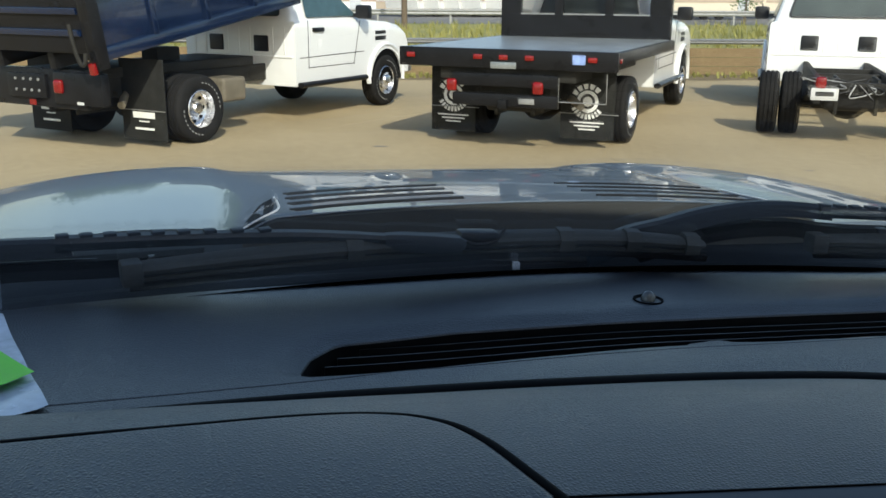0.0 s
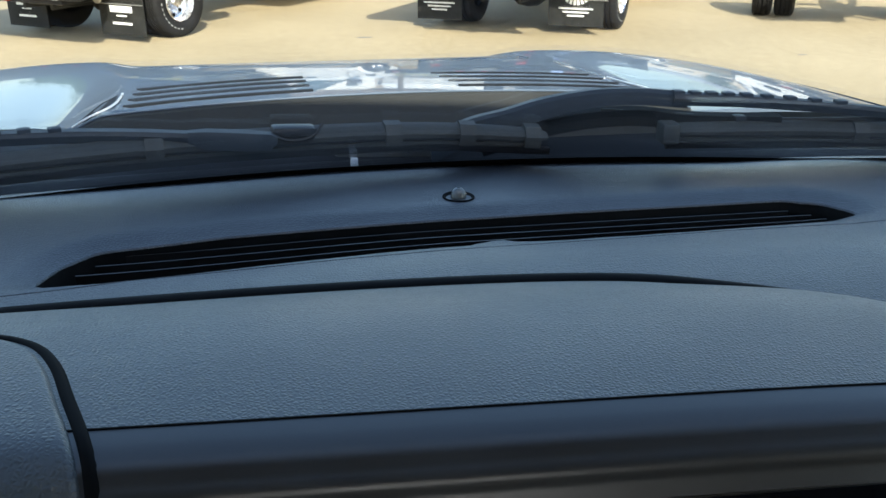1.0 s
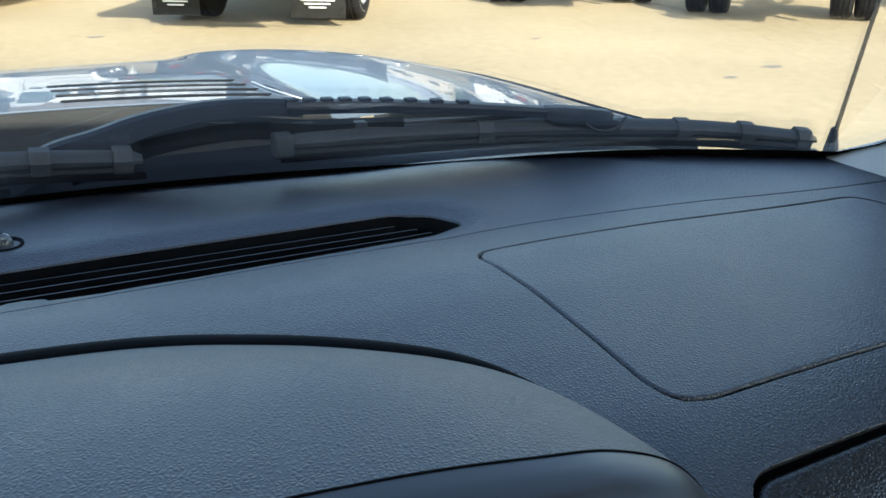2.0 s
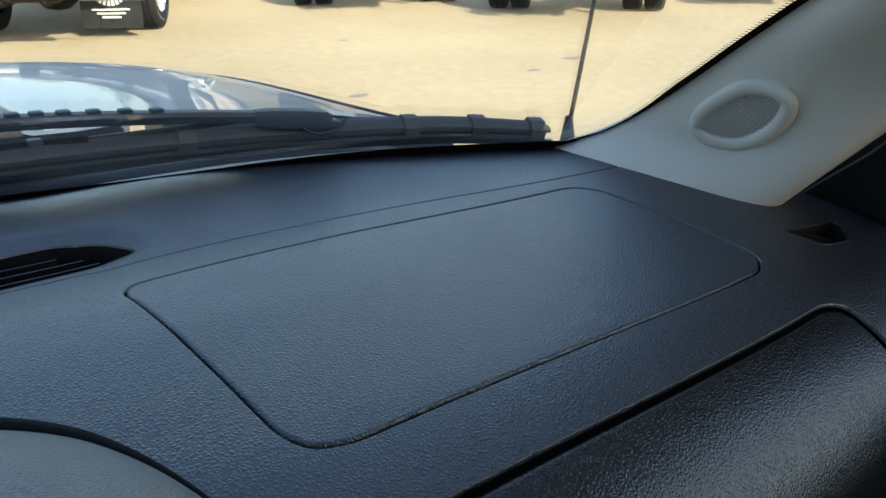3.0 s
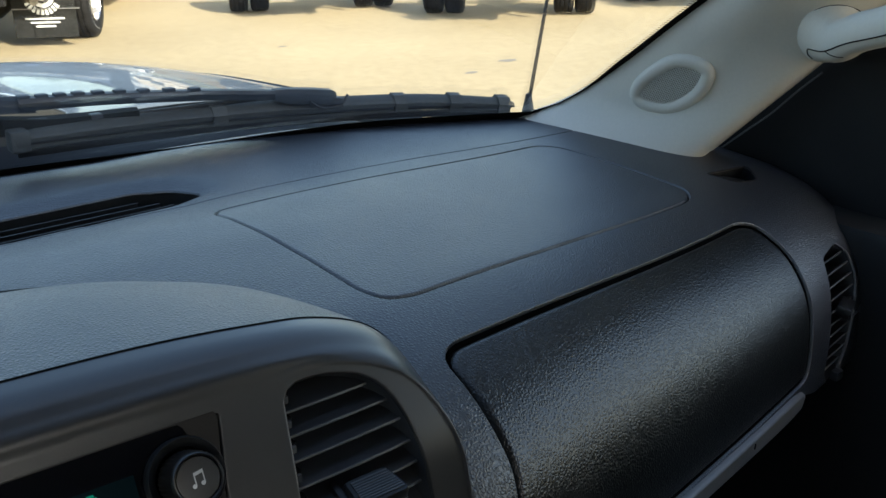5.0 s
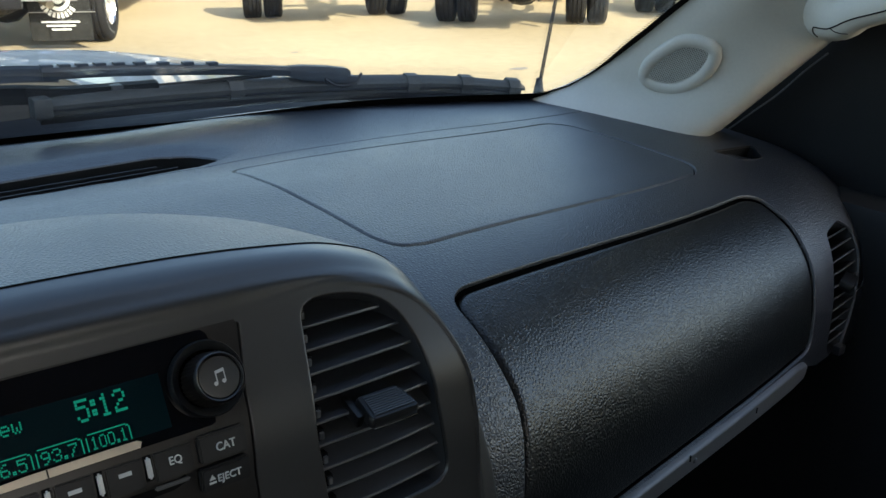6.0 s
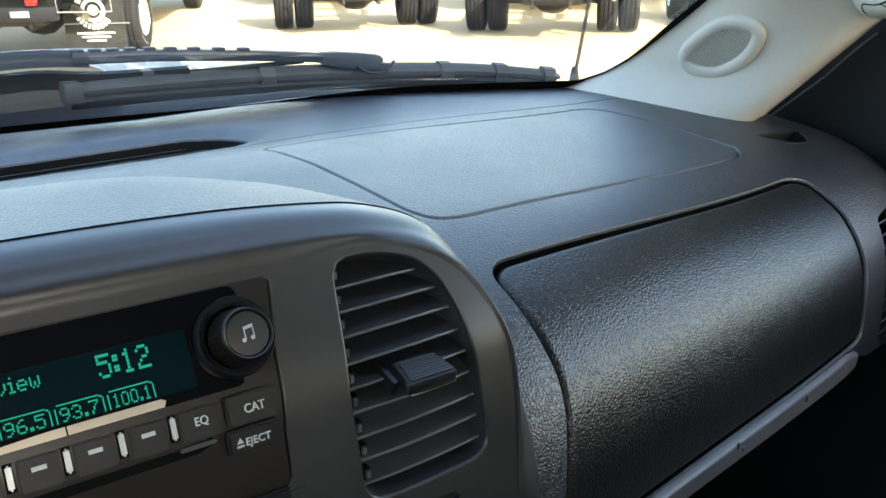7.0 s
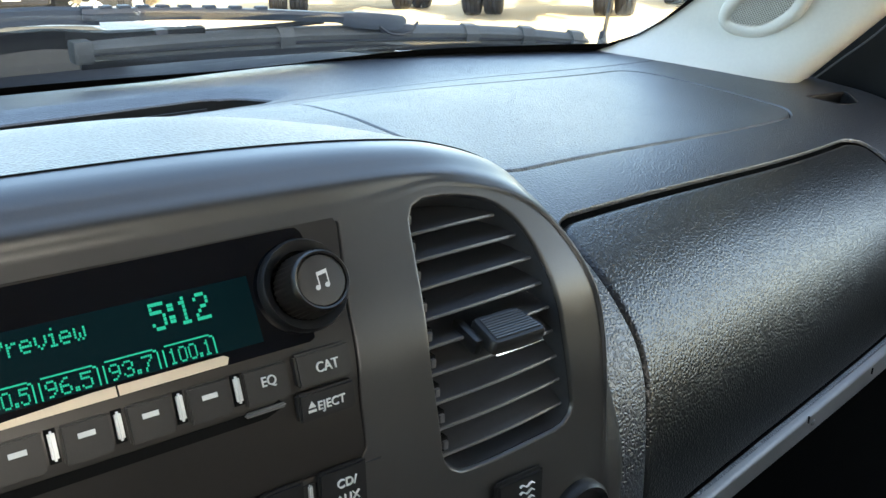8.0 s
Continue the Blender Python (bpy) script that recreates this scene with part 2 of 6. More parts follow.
M_SILVER = material("brushed_silver_trim", (0.11, 0.11, 0.11), 0.42, metal=0.3, vary=0.15, scale=20, fine=600)
M_CHROME = material("chrome", (0.75, 0.75, 0.76), 0.1, metal=1.0, vary=0.06, rough_vary=0.05)
# warm tone painted for the reflection at the foot of the display window
M_WARM_GLINT = material("warm_reflection", (0.62, 0.50, 0.36), 0.34, metal=0.25, vary=0.08)
M_WHITE = material("white_print", (0.58, 0.58, 0.56), 0.5, vary=0.05)
M_TEAL = glow_material("display_green", (0.02, 0.62, 0.40), 0.080)
M_SCREEN = glow_material("display_ground", (0.004, 0.030, 0.040), 0.016)
M_HOODPAINT = material("blue_grey_metallic_paint", (0.115, 0.145, 0.180), 0.5, metal=0.05, vary=0.05, scale=6, fine=900, coat=0.55, rough_vary=0.04, spec=0.1)
M_GLASS = glass_material("windshield_glass")
M_LINER = material("headliner_cloth", (0.17, 0.162, 0.148), 0.9, vary=0.08, scale=12, fine=300, bump=0.2, bump_scale=600)
M_PAPER = material("clear_plastic_bag", (0.55, 0.60, 0.68), 0.25, vary=0.2, scale=30)
M_GREEN = material("green_tag", (0.20, 0.85, 0.02), 0.5, vary=0.05)
M_CONCRETE = material("tan_concrete", (0.368, 0.285, 0.155), 0.9, vary=0.15, scale=0.35, fine=9, bump=0.12, bump_scale=90, tint=(0.455, 0.36, 0.210))
M_PAINT = material("white_truck_paint", (0.78, 0.78, 0.76), 0.25, vary=0.03, scale=2, fine=60, coat=0.6)
M_TYRE = material("tyre_rubber", (0.016, 0.0155, 0.015), 0.8, vary=0.3, scale=6, fine=60, bump=0.2, bump_scale=120, spec=0.12)
M_BLACKSTEEL = material("black_painted_steel", (0.011, 0.011, 0.012), 0.3, vary=0.3, scale=3, fine=40, bump=0.05, bump_scale=60, spec=0.18)
M_CHASSIS = material("chassis_steel", (0.028, 0.027, 0.024), 0.6, vary=0.4, scale=5, fine=60, bump=0.2, bump_scale=80, spec=0.12)
M_DECK = material("steel_deck", (0.34, 0.36, 0.36), 0.34, metal=0.5, vary=0.3, scale=3, fine=40, bump=0.1, bump_scale=80)
M_LAMP = material("red_lamp_lens", (0.20, 0.004, 0.004), 0.15, vary=0.3, scale=20, coat=0.5)
M_AMBER = material("amber_lens", (0.6, 0.12, 0.02), 0.2, vary=0.1)
M_FLAP = material("mud_flap_rubber", (0.024, 0.024, 0.022), 0.7, vary=0.45, scale=4, fine=40, bump=0.2, bump_scale=60, spec=0.1)
M_FLAPPRINT = material("white_flap_print", (0.80, 0.80, 0.77), 0.6, vary=0.08, scale=20)
M_DUSTY = material("dusty_steel", (0.155, 0.135, 0.10), 0.6, vary=0.3, scale=5, fine=60, bump=0.1, bump_scale=80, spec=0.3)
M_ALLOY = material("polished_wheel", (0.78, 0.78, 0.79), 0.28, metal=1.0, vary=0.12, scale=20)
M_TINT = material("tinted_window", (0.055, 0.068, 0.062), 0.05, vary=0.35, scale=2, rough_vary=0.02)
M_GALV = material("galvanised_steel", (0.30, 0.30, 0.29), 0.5, metal=0.4, vary=0.2, scale=4, fine=30)

M_DOOR = material("dark_door_plastic", (0.009, 0.009, 0.009), 0.6, vary=0.2, scale=12, fine=300, bump=0.2, bump_scale=700, spec=0.3)
M_BRIGHT = material("bright_satin_plastic", (0.62, 0.62, 0.61), 0.3, metal=0.3, vary=0.06)
M_SLIT = material("defroster_plastic", (0.006, 0.0065, 0.007), 0.5, vary=0.2, scale=20, fine=300, bump=0.2, bump_scale=700, spec=0.25)
M_TYREPRINT = material("faded_tyre_print", (0.24, 0.24, 0.23), 0.7, vary=0.3, scale=30)
M_WIRE = material("speaker_wire_mesh", (0.46, 0.45, 0.395), 0.6, vary=0.08, scale=40, fine=600)
M_ARM = material("wiper_arm_enamel", (0.019, 0.024, 0.029), 0.5, vary=0.2, scale=20, fine=300, bump=0.1, bump_scale=700, spec=0.35)
M_DOME = material("dome_rear_plastic", (0.040, 0.040, 0.036), 0.6, vary=0.15, scale=12, fine=200, bump=0.2, bump_scale=500, spec=0.25)
# paler grey: highlight painted along slat and sail panel edges; pivot pins too
M_EDGE_GLINT = material("edge_glint_grey", (0.085, 0.087, 0.09), 0.35, vary=0.1)

NODES = [(.24, -.040, -.028, -.042), (.14, -.016, -.011, -.021), (.08, -.007, -.005, -.012), (0, 0, -.003, -.006), (-.06, .001, -.003, -.006),
         (-.104, .003, -.003, -.005), (-.15, .013, -.003, -.001), (-.19, .021, -.004, .004), (-.24, .022, -.006, .008), (-.30, .018, -.010, .008),
         (-.364, .012, -.015, .004), (-.39, .006, -.020, -.002), (-.418, -.004, -.028, -.012), (-.45, -.022, -.046, -.03), (-.47, -.040, -.064, -.05),
         (-.486, -.060, -.084, -.07), (-.494, -.082, -.106, -.09), (-.499, -.11, -.134, -.12), (-.501, -.15, -.17, -.16), (-.498, -.20, -.22, -.21),
         (-.47, -.27, -.28, -.28), (-.42, -.33, -.34, -.34)]


def smooth01(v):
    v = min(1.0, max(0.0, v))
    return v * v * (3 - 2 * v)


def shift(x):
    return .17 * max(0.0, x - .30)


def _dense():
    n = np.array(NODES)
    s = np.concatenate([[0], np.cumsum(np.hypot(np.diff(n[:, 0]), np.diff(n[:, 1])))])
    ss = np.linspace(0, s[-1], 500)
    out = np.array([np.interp(ss, s, n[:, i]) for i in range(4)])
    k = np.ones(15) / 15
    pad = np.pad(out, ((0, 0), (7, 7)), mode="reflect", reflect_type="odd")
    out = np.array([np.convolve(p, k, "valid") for p in pad])
    return ss, out


SS, DENSE = _dense()


def skin(x, s):
    """A point of the dashboard's skin: x across, s along the profile from the glass backwards and down."""
    y, zc, zr, zl = (float(np.interp(s, SS, d)) for d in DENSE)
    r, l = smooth01((x - .25) / .47), smooth01(-x / .3)
    z = zc + r * (zr - zc) + l * (zl - zc)
    e = max(0.0, x - .848)
    return Vector((x - 1.2 * e * e, y + shift(x) + .9 * e * e, z - 2.8 * e * e))


TOP = int(np.argmin(DENSE[0]))


def s_of(x, y):
    """The profile length of a place on the top of the dashboard."""
    return float(np.interp(-(y - shift(x)), -DENSE[0][:TOP], SS[:TOP]))


def s_of_z(x, z):
    """The profile length of a height on the dashboard's front."""
    r = smooth01((x - .25) / .47)
    zz = DENSE[1] + r * (DENSE[2] - DENSE[1])
    k = int(np.argmin(np.abs(DENSE[0] + .40)))
    return float(np.interp(-z, -zz[k:], SS[k:]))

# ---- dashboard ----
SEAM = [(-.86, .505), (-.46, .458), (-.355, .435), (-.242, .404), (-.12, .402), (-.05, .402), (.012, .394), (.1, .378), (.183, .360), (.3, .347), (.36, .348), (.43, .357), (.54, .373), (.65, .392), (.76, .410), (.86, .425)]
GRILLE = [(-.306, .388), (-.298, .350), (-.279, .322), (-.187, .303), (-.091, .297), (.012, .289), (.068, .283), (.214, .272), (.287, .266), (.314, .280), (.332, .308), (.300, .318), (.242, .325), (.165, .334),
          (.032, .357), (.026, .342), (-.007, .347), (-.018, .365), (-.111, .371), (-.198, .378)]
BAG = [(.290, .422), (.300, .404), (.36, .404), (.46, .406), (.573, .413), (.690, .421), (.708, .442), (.719, .525), (.723, .60), (.705, .616), (.55, .615), (.335, .618), (.314, .612), (.306, .595)]
GLOVE = [(.316, .672), (.328, .664), (.48, .664), (.715, .664), (.736, .674), (.748, .715), (.746, .755), (.735, .835), (.31, .855), (.313, .80), (.322, .745), (.319, .70)]
GAP = [(.285, 1.0), (.283, .80), (.284, .74), (.286, .70), (.281, .66), (.264, .622), (.255, .60), (.244, .568), (.219, .537), (.17, .503), (.113, .485), (.057, .475), (0, .471), (-.11, .464), (-.30, .457), (-.36, .468), (-.475, .494), (-.80, .53)]


def on_skin(x, s, sink=0.0):
    a, b, c = skin(x, s), skin(x + .004, s), skin(x, s + .004)
    n = (c - a).cross(b - a).normalized()
    if n.z < 0 and abs(n.z) > abs(n.y) or n.y > 0 and abs(n.y) > abs(n.z):
        n = -n
    return a - n * sink


def front_s(x):
    return s_of(x, glass_foot(x) + .018)


def glass_foot(x):
    return .135 - .33 * (x - .13) ** 2


def flat(points):
    return [Vector(p) for p in points]


def on_seam(x):
    return float(np.interp(x, [p[0] for p in SEAM], [p[1] for p in SEAM]))


dashboard = thing("dashboard", CAB, "black grained plastic truck dashboard under the windshield", "dashboard")
xs = np.linspace(-.86, .86, 40)
pad_line = [Vector((x, front_s(x))) for x in xs] + [Vector((x, on_seam(x) - .0003)) for x in xs[::-1]]
grille_line = inset(even(rounded(flat(GRILLE), .0055, 4), .004), -.0025)
RIM = np.array([tuple(v) for v in even(grille_line, .004)])


def pad_place(x, s, sink):
    """The pad rolls in softly round the defroster outlet."""
    d = float(np.min(np.hypot(RIM[:, 0] - x, RIM[:, 1] - s)))
    return on_skin(x, s, sink + .0056 * smooth01(1 - d / .022))


pad = part("upper_pad", sheet(pad_line, pad_place, .009, [grille_line], .0014, .0018, .006), M_PAD, dashboard, "soft black pad below the windshield")
lower_line = [Vector((x, on_seam(x) + .0003)) for x in xs] + [Vector((.90, .60)), Vector((.905, .75)), Vector((.895, .868)), Vector((.76, .862)), Vector((.73, .852)), Vector((.50, .860)), Vector((.325, .868))] + [Vector((x, s + (.006 if i > 8 else 0))) for i, (x, s) in enumerate(GAP)]
lower_line = [p for i, p in enumerate(lower_line) if i == 0 or (p - lower_line[i - 1]).length > .002]
bag_line, glove_line = rounded(flat(BAG), .014, 4), rounded(flat(GLOVE), .012, 4)
SIDE_VENT = [(.797, .736), (.834, .730), (.850, .744), (.853, .769), (.846, .797), (.836, .831), (.820, .864), (.797, .868), (.779, .848), (.781, .827), (.784, .795), (.788, .768)]
dm = rounded([Vector(p) for p in ((.779, .588), (.845, .604), (.822, .630), (.790, .622))], .006, 3)
side_line = rounded(flat(SIDE_VENT), .006, 4)
part("main_panel", sheet(lower_line, on_skin, .009, [bag_line, glove_line, side_line, dm], .0011, .0026, .006), M_PAD, dashboard)
part("airbag_cover", sheet(inset(even(bag_line, .005), .0011), on_skin, .009, [], .0020, .003, .005), M_PAD, dashboard, "flat rounded airbag cover")
glove = part("glove_box_door", sheet(inset(even(glove_line, .005), .0022), lambda x, s, d: on_skin(x, s, d + .0015), .009, [], .004, .006, .005), M_GLOVE, dashboard, "bulging grained glove box door")


def under(points, name, sink, mat, parent=dashboard):
    """A dark floor below a joint or an opening, its shade put into the colour."""
    return part(name, sheet(points, lambda x, s, d: on_skin(x, s, sink), .02), mat, parent)


under(inset(even(bag_line, .01), -.006), "cover_backing", .0045, M_DEEP)
under(inset(even(glove_line, .01), -.008), "door_backing", .009, M_DEEP)
under([Vector((x, on_seam(x) - .006)) for x in xs] + [Vector((x, on_seam(x) + .006)) for x in xs[::-1]], "seam_backing", .005, M_DEEP)
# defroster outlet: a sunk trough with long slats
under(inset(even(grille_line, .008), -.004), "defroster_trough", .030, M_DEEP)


def wall_down(line, d0, d1, name, mat, parent):
    bm = bmesh.new()
    ln = even(line, .008)
    loft(bm, [[on_skin(p.x, p.y, d0) for p in ln], [on_skin(p.x, p.y, d1) for p in ln]], True, False)
    return part(name, bm, mat, parent)


wall_down(grille_line, .0070, .031, "defroster_rim", M_SLIT, dashboard)
for k, (a, b, lo, hi) in enumerate(((.316, .277, -.262, .285), (.334, .289, -.280, .300), (.352, .301, -.290, .308))):
    pts = []
    for i in range(24):
        x = lo + (hi - lo) * i / 23
        s = a + (b - a) * (x - lo) / (hi - lo)
        pts.append(on_skin(x, s, .012))
    part("slat", sweep(bmesh.new(), pts, [(-.0007, -.012), (.0007, -.012), (.0006, .0012), (-.0006, .0012)]), M_BLACK, dashboard)
# sun sensor in its cup
sensor = thing("sun_sensor", CAB, "small clear domed light sensor set in the dash pad", "sensor")
bm = bmesh.new()
lathe(bm, [(.001, .0085), (.003, .0080), (.0052, .0062), (.0065, .0032), (.0070, -.002)], 20, pose(0, -.004, .0, 0, -90, 0))
part("dome", bm, material("sensor_lens", (0.075, 0.085, 0.085), 0.18, vary=0.2, coat=0.6), sensor)
bm = bmesh.new()
lathe(bm, [(.0072, -.003), (.0125, .0012), (.0135, .0012), (.0138, .0002)], 24, pose(0, -.004, .0, 0, -90, 0))
part("cup", bm, M_DEEP, sensor)
# silver strip along the glove box with its emblem stud
strip = part("trim_strip", sheet(rounded([Vector(p) for p in ((.30, .853), (.70, .838), (.722, .841), (.717, .857), (.69, .860), (.30, .870))], .004, 3), lambda x, s, d: on_skin(x, s, d - .006), .012, [], .003, .005, .005), M_SILVER, dashboard, "satin silver trim strip")
for xx in (.503, .615):
    p = [on_skin(xx, s, -.0062) for s in (.846, .851)]
    part("strip_joint", sweep(bmesh.new(), [p[0], p[1]], oval(.0007, .0007, 6)), M_DEEP, strip)
bm = bmesh.new()
c = on_skin(.512, .854, -.0045)
lathe(bm, [(.0001, .003), (.0018, .0026), (.0025, .0014), (.0026, -.003)], 14, Matrix.Translation(c) @ pose(0, 0, 0, 0, 0, -90))
part("stud", bm, M_SILVER, strip)
part("lower_panel", sheet([Vector(p) for p in ((.27, .850), (.735, .845), (.92, .850), (.92, 1.04), (.27, 1.04))], lambda x, s, d: on_skin(x, s, .055), .03), M_DOOR, dashboard)


# outlet at the dash end
side = part("side_vent", sheet(side_line, lambda x, s, d: on_skin(x, s, .03), .01), M_DEEP, dashboard, "tall side air outlet")
wall_down(side_line, .003, .031, "vent_rim", M_SLAT, side)
for k in range(10):
    s = .740 + k * .0122
    x0, x1 = .800 - .0022 * min(k, 6) - .0008 * max(0, k - 6), .849 - .0002 * k - .0009 * max(0, k - 3) ** 1.7
    rings = [[on_skin(x, s, .004), on_skin(x, s + .0014, .004), on_skin(x, s + .0040, .015), on_skin(x, s + .0026, .015)] for x in np.linspace(x0 - .010, x1 + .003, 8)]
    slat = part("vent_slat", loft(bmesh.new(), rings, True, True), M_BLACK, side)
    # pale line painted as the highlight on the slat's front edge
    part("slat_glint", sweep(bmesh.new(), [(r[0] + r[1]) * .5 for r in rings], oval(.0009, .0008, 6)), M_EDGE_GLINT, slat)
p = on_skin(.820, .790, .001)
part("vent_tab", boxed(-.016, .013, -.008, .006, -.005, .005, .002, Matrix.Translation(p) @ pose(0, 0, 0, 15, 0, 20)), M_BLACK, side)
part("tab_edge", sweep(bmesh.new(), [on_skin(.824, .7985, -.0065), on_skin(.834, .7975, -.0070), on_skin(.845, .7945, -.0060)], oval(.0010, .0012, 6)), M_CHROME, side)
p = on_skin(.812, .862, -.002)
part("vent_wheel", boxed(-.006, .006, -.004, .004, -.005, .005, .002, Matrix.Translation(p)), M_SLAT, side)
# demister outlet by the door
dem = part("demister_outlet", sheet(dm, lambda x, s, d: on_skin(x, s, .018), .012), M_DEEP, dashboard)
wall_down(dm, .002, .019, "outlet_wall", M_SLIT, dem)
bm = bmesh.new()
ring = [on_skin(q.x, q.y, .0006) for q in even(dm, .006)]
sweep(bm, ring + ring[:2], oval(.0010, .0010, 6))
part("outlet_rim", bm, M_BLACK, dem)
for k in range(3):
    a, b = on_skin(.779 + .012 * k, .583 + .006 * k, .008), on_skin(.795 + .012 * k, .617, .008)
    part("outlet_rib", sweep(bmesh.new(), [a, b], oval(.0012, .003, 6)), M_BLACK, dem)

# ---- centre bezel: a hump over the dash that rolls down into the radio face ----
FACE_Z = [-.3, -.2, -.08, -.03, .004, .046, .055, .08]
FACE_Y = [-.505, -.511, -.511, -.508, -.502, -.478, -.474, -.46]


def face_y(z):
    return float(np.mean([np.interp(z + d, FACE_Z, FACE_Y) for d in (-.008, -.004, 0, .004, .008)]))


def on_face(x, z, out=0.0):
    """A point of the bezel's face, moved out of it by so much."""
    dy = (face_y(z + .003) - face_y(z - .003)) / .006
    n = Vector((0, -1, dy)).normalized()
    return Vector((x, face_y(z), z)) + n * out


def base(x, y):
    return tuple(skin(x, s_of(x, y)) + Vector((0, 0, -.001)))


STATIONS = [
    (base(-.80, -.285), (-.80, -.36, .054), (-.80, -.445, .067), (-.80, -.470, .059)),
    (base(-.50, -.252), (-.50, -.345, .059), (-.50, -.446, .069), (-.50, -.471, .061)),
    (base(-.30, -.216), (-.30, -.34, .061), (-.30, -.447, .070), (-.30, -.471, .061)),
    (base(-.10, -.226), (-.10, -.34, .062), (-.10, -.447, .070), (-.10, -.471, .061)),
    (base(.05, -.236), (.05, -.345, .062), (.05, -.447, .070), (.05, -.471, .061)),
    (base(.13, -.256), (.130, -.35, .061), (.130, -.447, .068), (.13, -.471, .060)),
    (base(.19, -.283), (.184, -.365, .055), (.184, -.449, .064), (.181, -.471, .058)),
    (base(.226, -.308), (.2195, -.374, .0455), (.216, -.447, .0575), (.212, -.470, .0535)),
    (base(.249, -.340), (.2468, -.392, .0335), (.2440, -.448, .0455), (.2390, -.472, .0430)),
    (base(.266, -.378), (.2655, -.416, .0165), (.2620, -.452, .0250), (.2555, -.477, .0245)),
    (base(.283, -.418), (.2785, -.446, -.0065), (.2730, -.470, -.0035), (.2650, -.487, -.003)),
    (base(.289, -.450), (.284, -.474, -.037), (.278, -.490, -.038), (.268, -.500, -.039)),
    ((.286, -.484, -.068), (.283, -.499, -.076), (.279, -.507, -.079), (.269, -.510, -.081)),
    ((.285, -.497, -.11), (.283, -.505, -.115), (.279, -.510, -.118), (.270, -.512, -.120)),
    ((.285, -.497, -.20), (.283, -.505, -.20), (.279, -.510, -.20), (.270, -.512, -.20)),
]
lines = [spline([st[i] for st in STATIONS], 110) for i in range(4)]
rows = []
for i in range(110):
    g, m_, n_, k_ = (lines[j][i] for j in range(4))
    t = lines[3][min(i + 1, 109)] - lines[3][max(i - 1, 0)]
    inward = Vector((t.z, 0, -t.x)).normalized()
    reach = .014 - .0075 * smooth01((k_.x - .15) / .05)
    fa, fp = (on_face(k_.x + inward.x * q, k_.z + inward.z * q, .0003) for q in (reach * .62, reach))
    lift = Vector((0, 0, .002))
    rows.append(spline([g, g * .93 + m_ * .07 + lift, m_, n_, k_, fa, fp], 37))
bezel = thing("center_bezel", CAB, "dark plastic dash hump around the radio and air outlet", "dashboard trim")
SPLIT = 18
bm = bmesh.new()
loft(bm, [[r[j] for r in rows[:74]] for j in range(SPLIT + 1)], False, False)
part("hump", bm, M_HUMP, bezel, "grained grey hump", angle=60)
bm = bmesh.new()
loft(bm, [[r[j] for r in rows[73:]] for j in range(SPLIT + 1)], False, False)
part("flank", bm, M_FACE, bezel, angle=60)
bm = bmesh.new()
loft(bm, [[r[j] for r in rows] for j in range(SPLIT, 37)], False, False)
part("front_roll", bm, M_FACE, bezel, angle=60)
# a fine joint runs along the hump behind its front roll, and a wider gap behind the hump
bm = bmesh.new()
sweep(bm, [rows[i][SPLIT] + Vector((0, 0, -.0001)) for i in range(5, 70)], oval(.0007, .0007, 6))
part("joint", bm, M_DEEP, bezel)
bm = bmesh.new()
sweep(bm, [rows[i][0] + Vector((0, .0045 - .004 * smooth01((i - 45) / 30), .0022)) for i in range(0, 84)], oval(.0062, .0020, 8), scale=[1 - .8 * smooth01((i - 42) / 34) for i in range(84)])
part("gap", bm, M_DEEP, bezel)
rim = [Vector((r[31].x, r[31].z)) for r in rows]
face_line = [p for i, p in enumerate(rim) if i == 0 or (p - rim[i - 1]).length > .0015]
face_line = face_line + [Vector((-.80, -.20))]
VENT = [(.1795, .0440), (.1860, .0467), (.2005, .0462), (.2178, .0418), (.2285, .0335), (.2352, .0190), (.2385, -.0005), (.2412, -.0265), (.2440, -.0490), (.2385, -.0545), (.2000, -.0568), (.1825, -.0560), (.1762, -.0490), (.1728, -.0030)]
vent_line = rounded(flat(VENT), .010, 5)
RADIO = [(-.072, .0475), (.1495, .0475), (.1437, .0205), (.1412, -.0115), (.1417, -.0335), (-.072, -.0335)]
radio_line = rounded(flat(RADIO), .002, 3)
part("face", sheet(face_line, lambda x, z, d: on_face(x, z, -d), .010, [vent_line, radio_line], .0010, .0016, .005), M_FACE, bezel, "satin dark grey face panel")

# instrument hood on the driver's side
cluster = thing("instrument_hood", CAB, "grey plastic hood over the instruments beside the centre bezel", "dashboard trim")


HUMP = rows[12]


def hump_z(y):
    """Height of the hump's own surface on the driver's side."""
    return float(np.interp(-y, [-p.y for p in HUMP], [p.z for p in HUMP]))


HOOD_LINE = [(-.86, -.46), (-.55, -.405), (-.431, -.384), (-.365, -.371), (-.316, -.361), (-.280, -.358), (-.255, -.364), (-.238, -.378), (-.226, -.400), (-.217, -.425), (-.208, -.447), (-.200, -.470), (-.197, -.505), (-.86, -.505)]
hl = rounded(flat(HOOD_LINE), .02, 4)
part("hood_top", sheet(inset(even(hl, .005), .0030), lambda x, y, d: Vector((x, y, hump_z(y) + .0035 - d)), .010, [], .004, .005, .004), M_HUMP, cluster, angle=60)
bm = bmesh.new()
sweep(bm, [Vector((p.x, p.y, hump_z(p.y) + .0006)) for p in even(hl, .006) if p.y > -.50 and p.x > -.85], oval(.0024, .0013, 8))
part("joint", bm, M_DEEP, cluster)

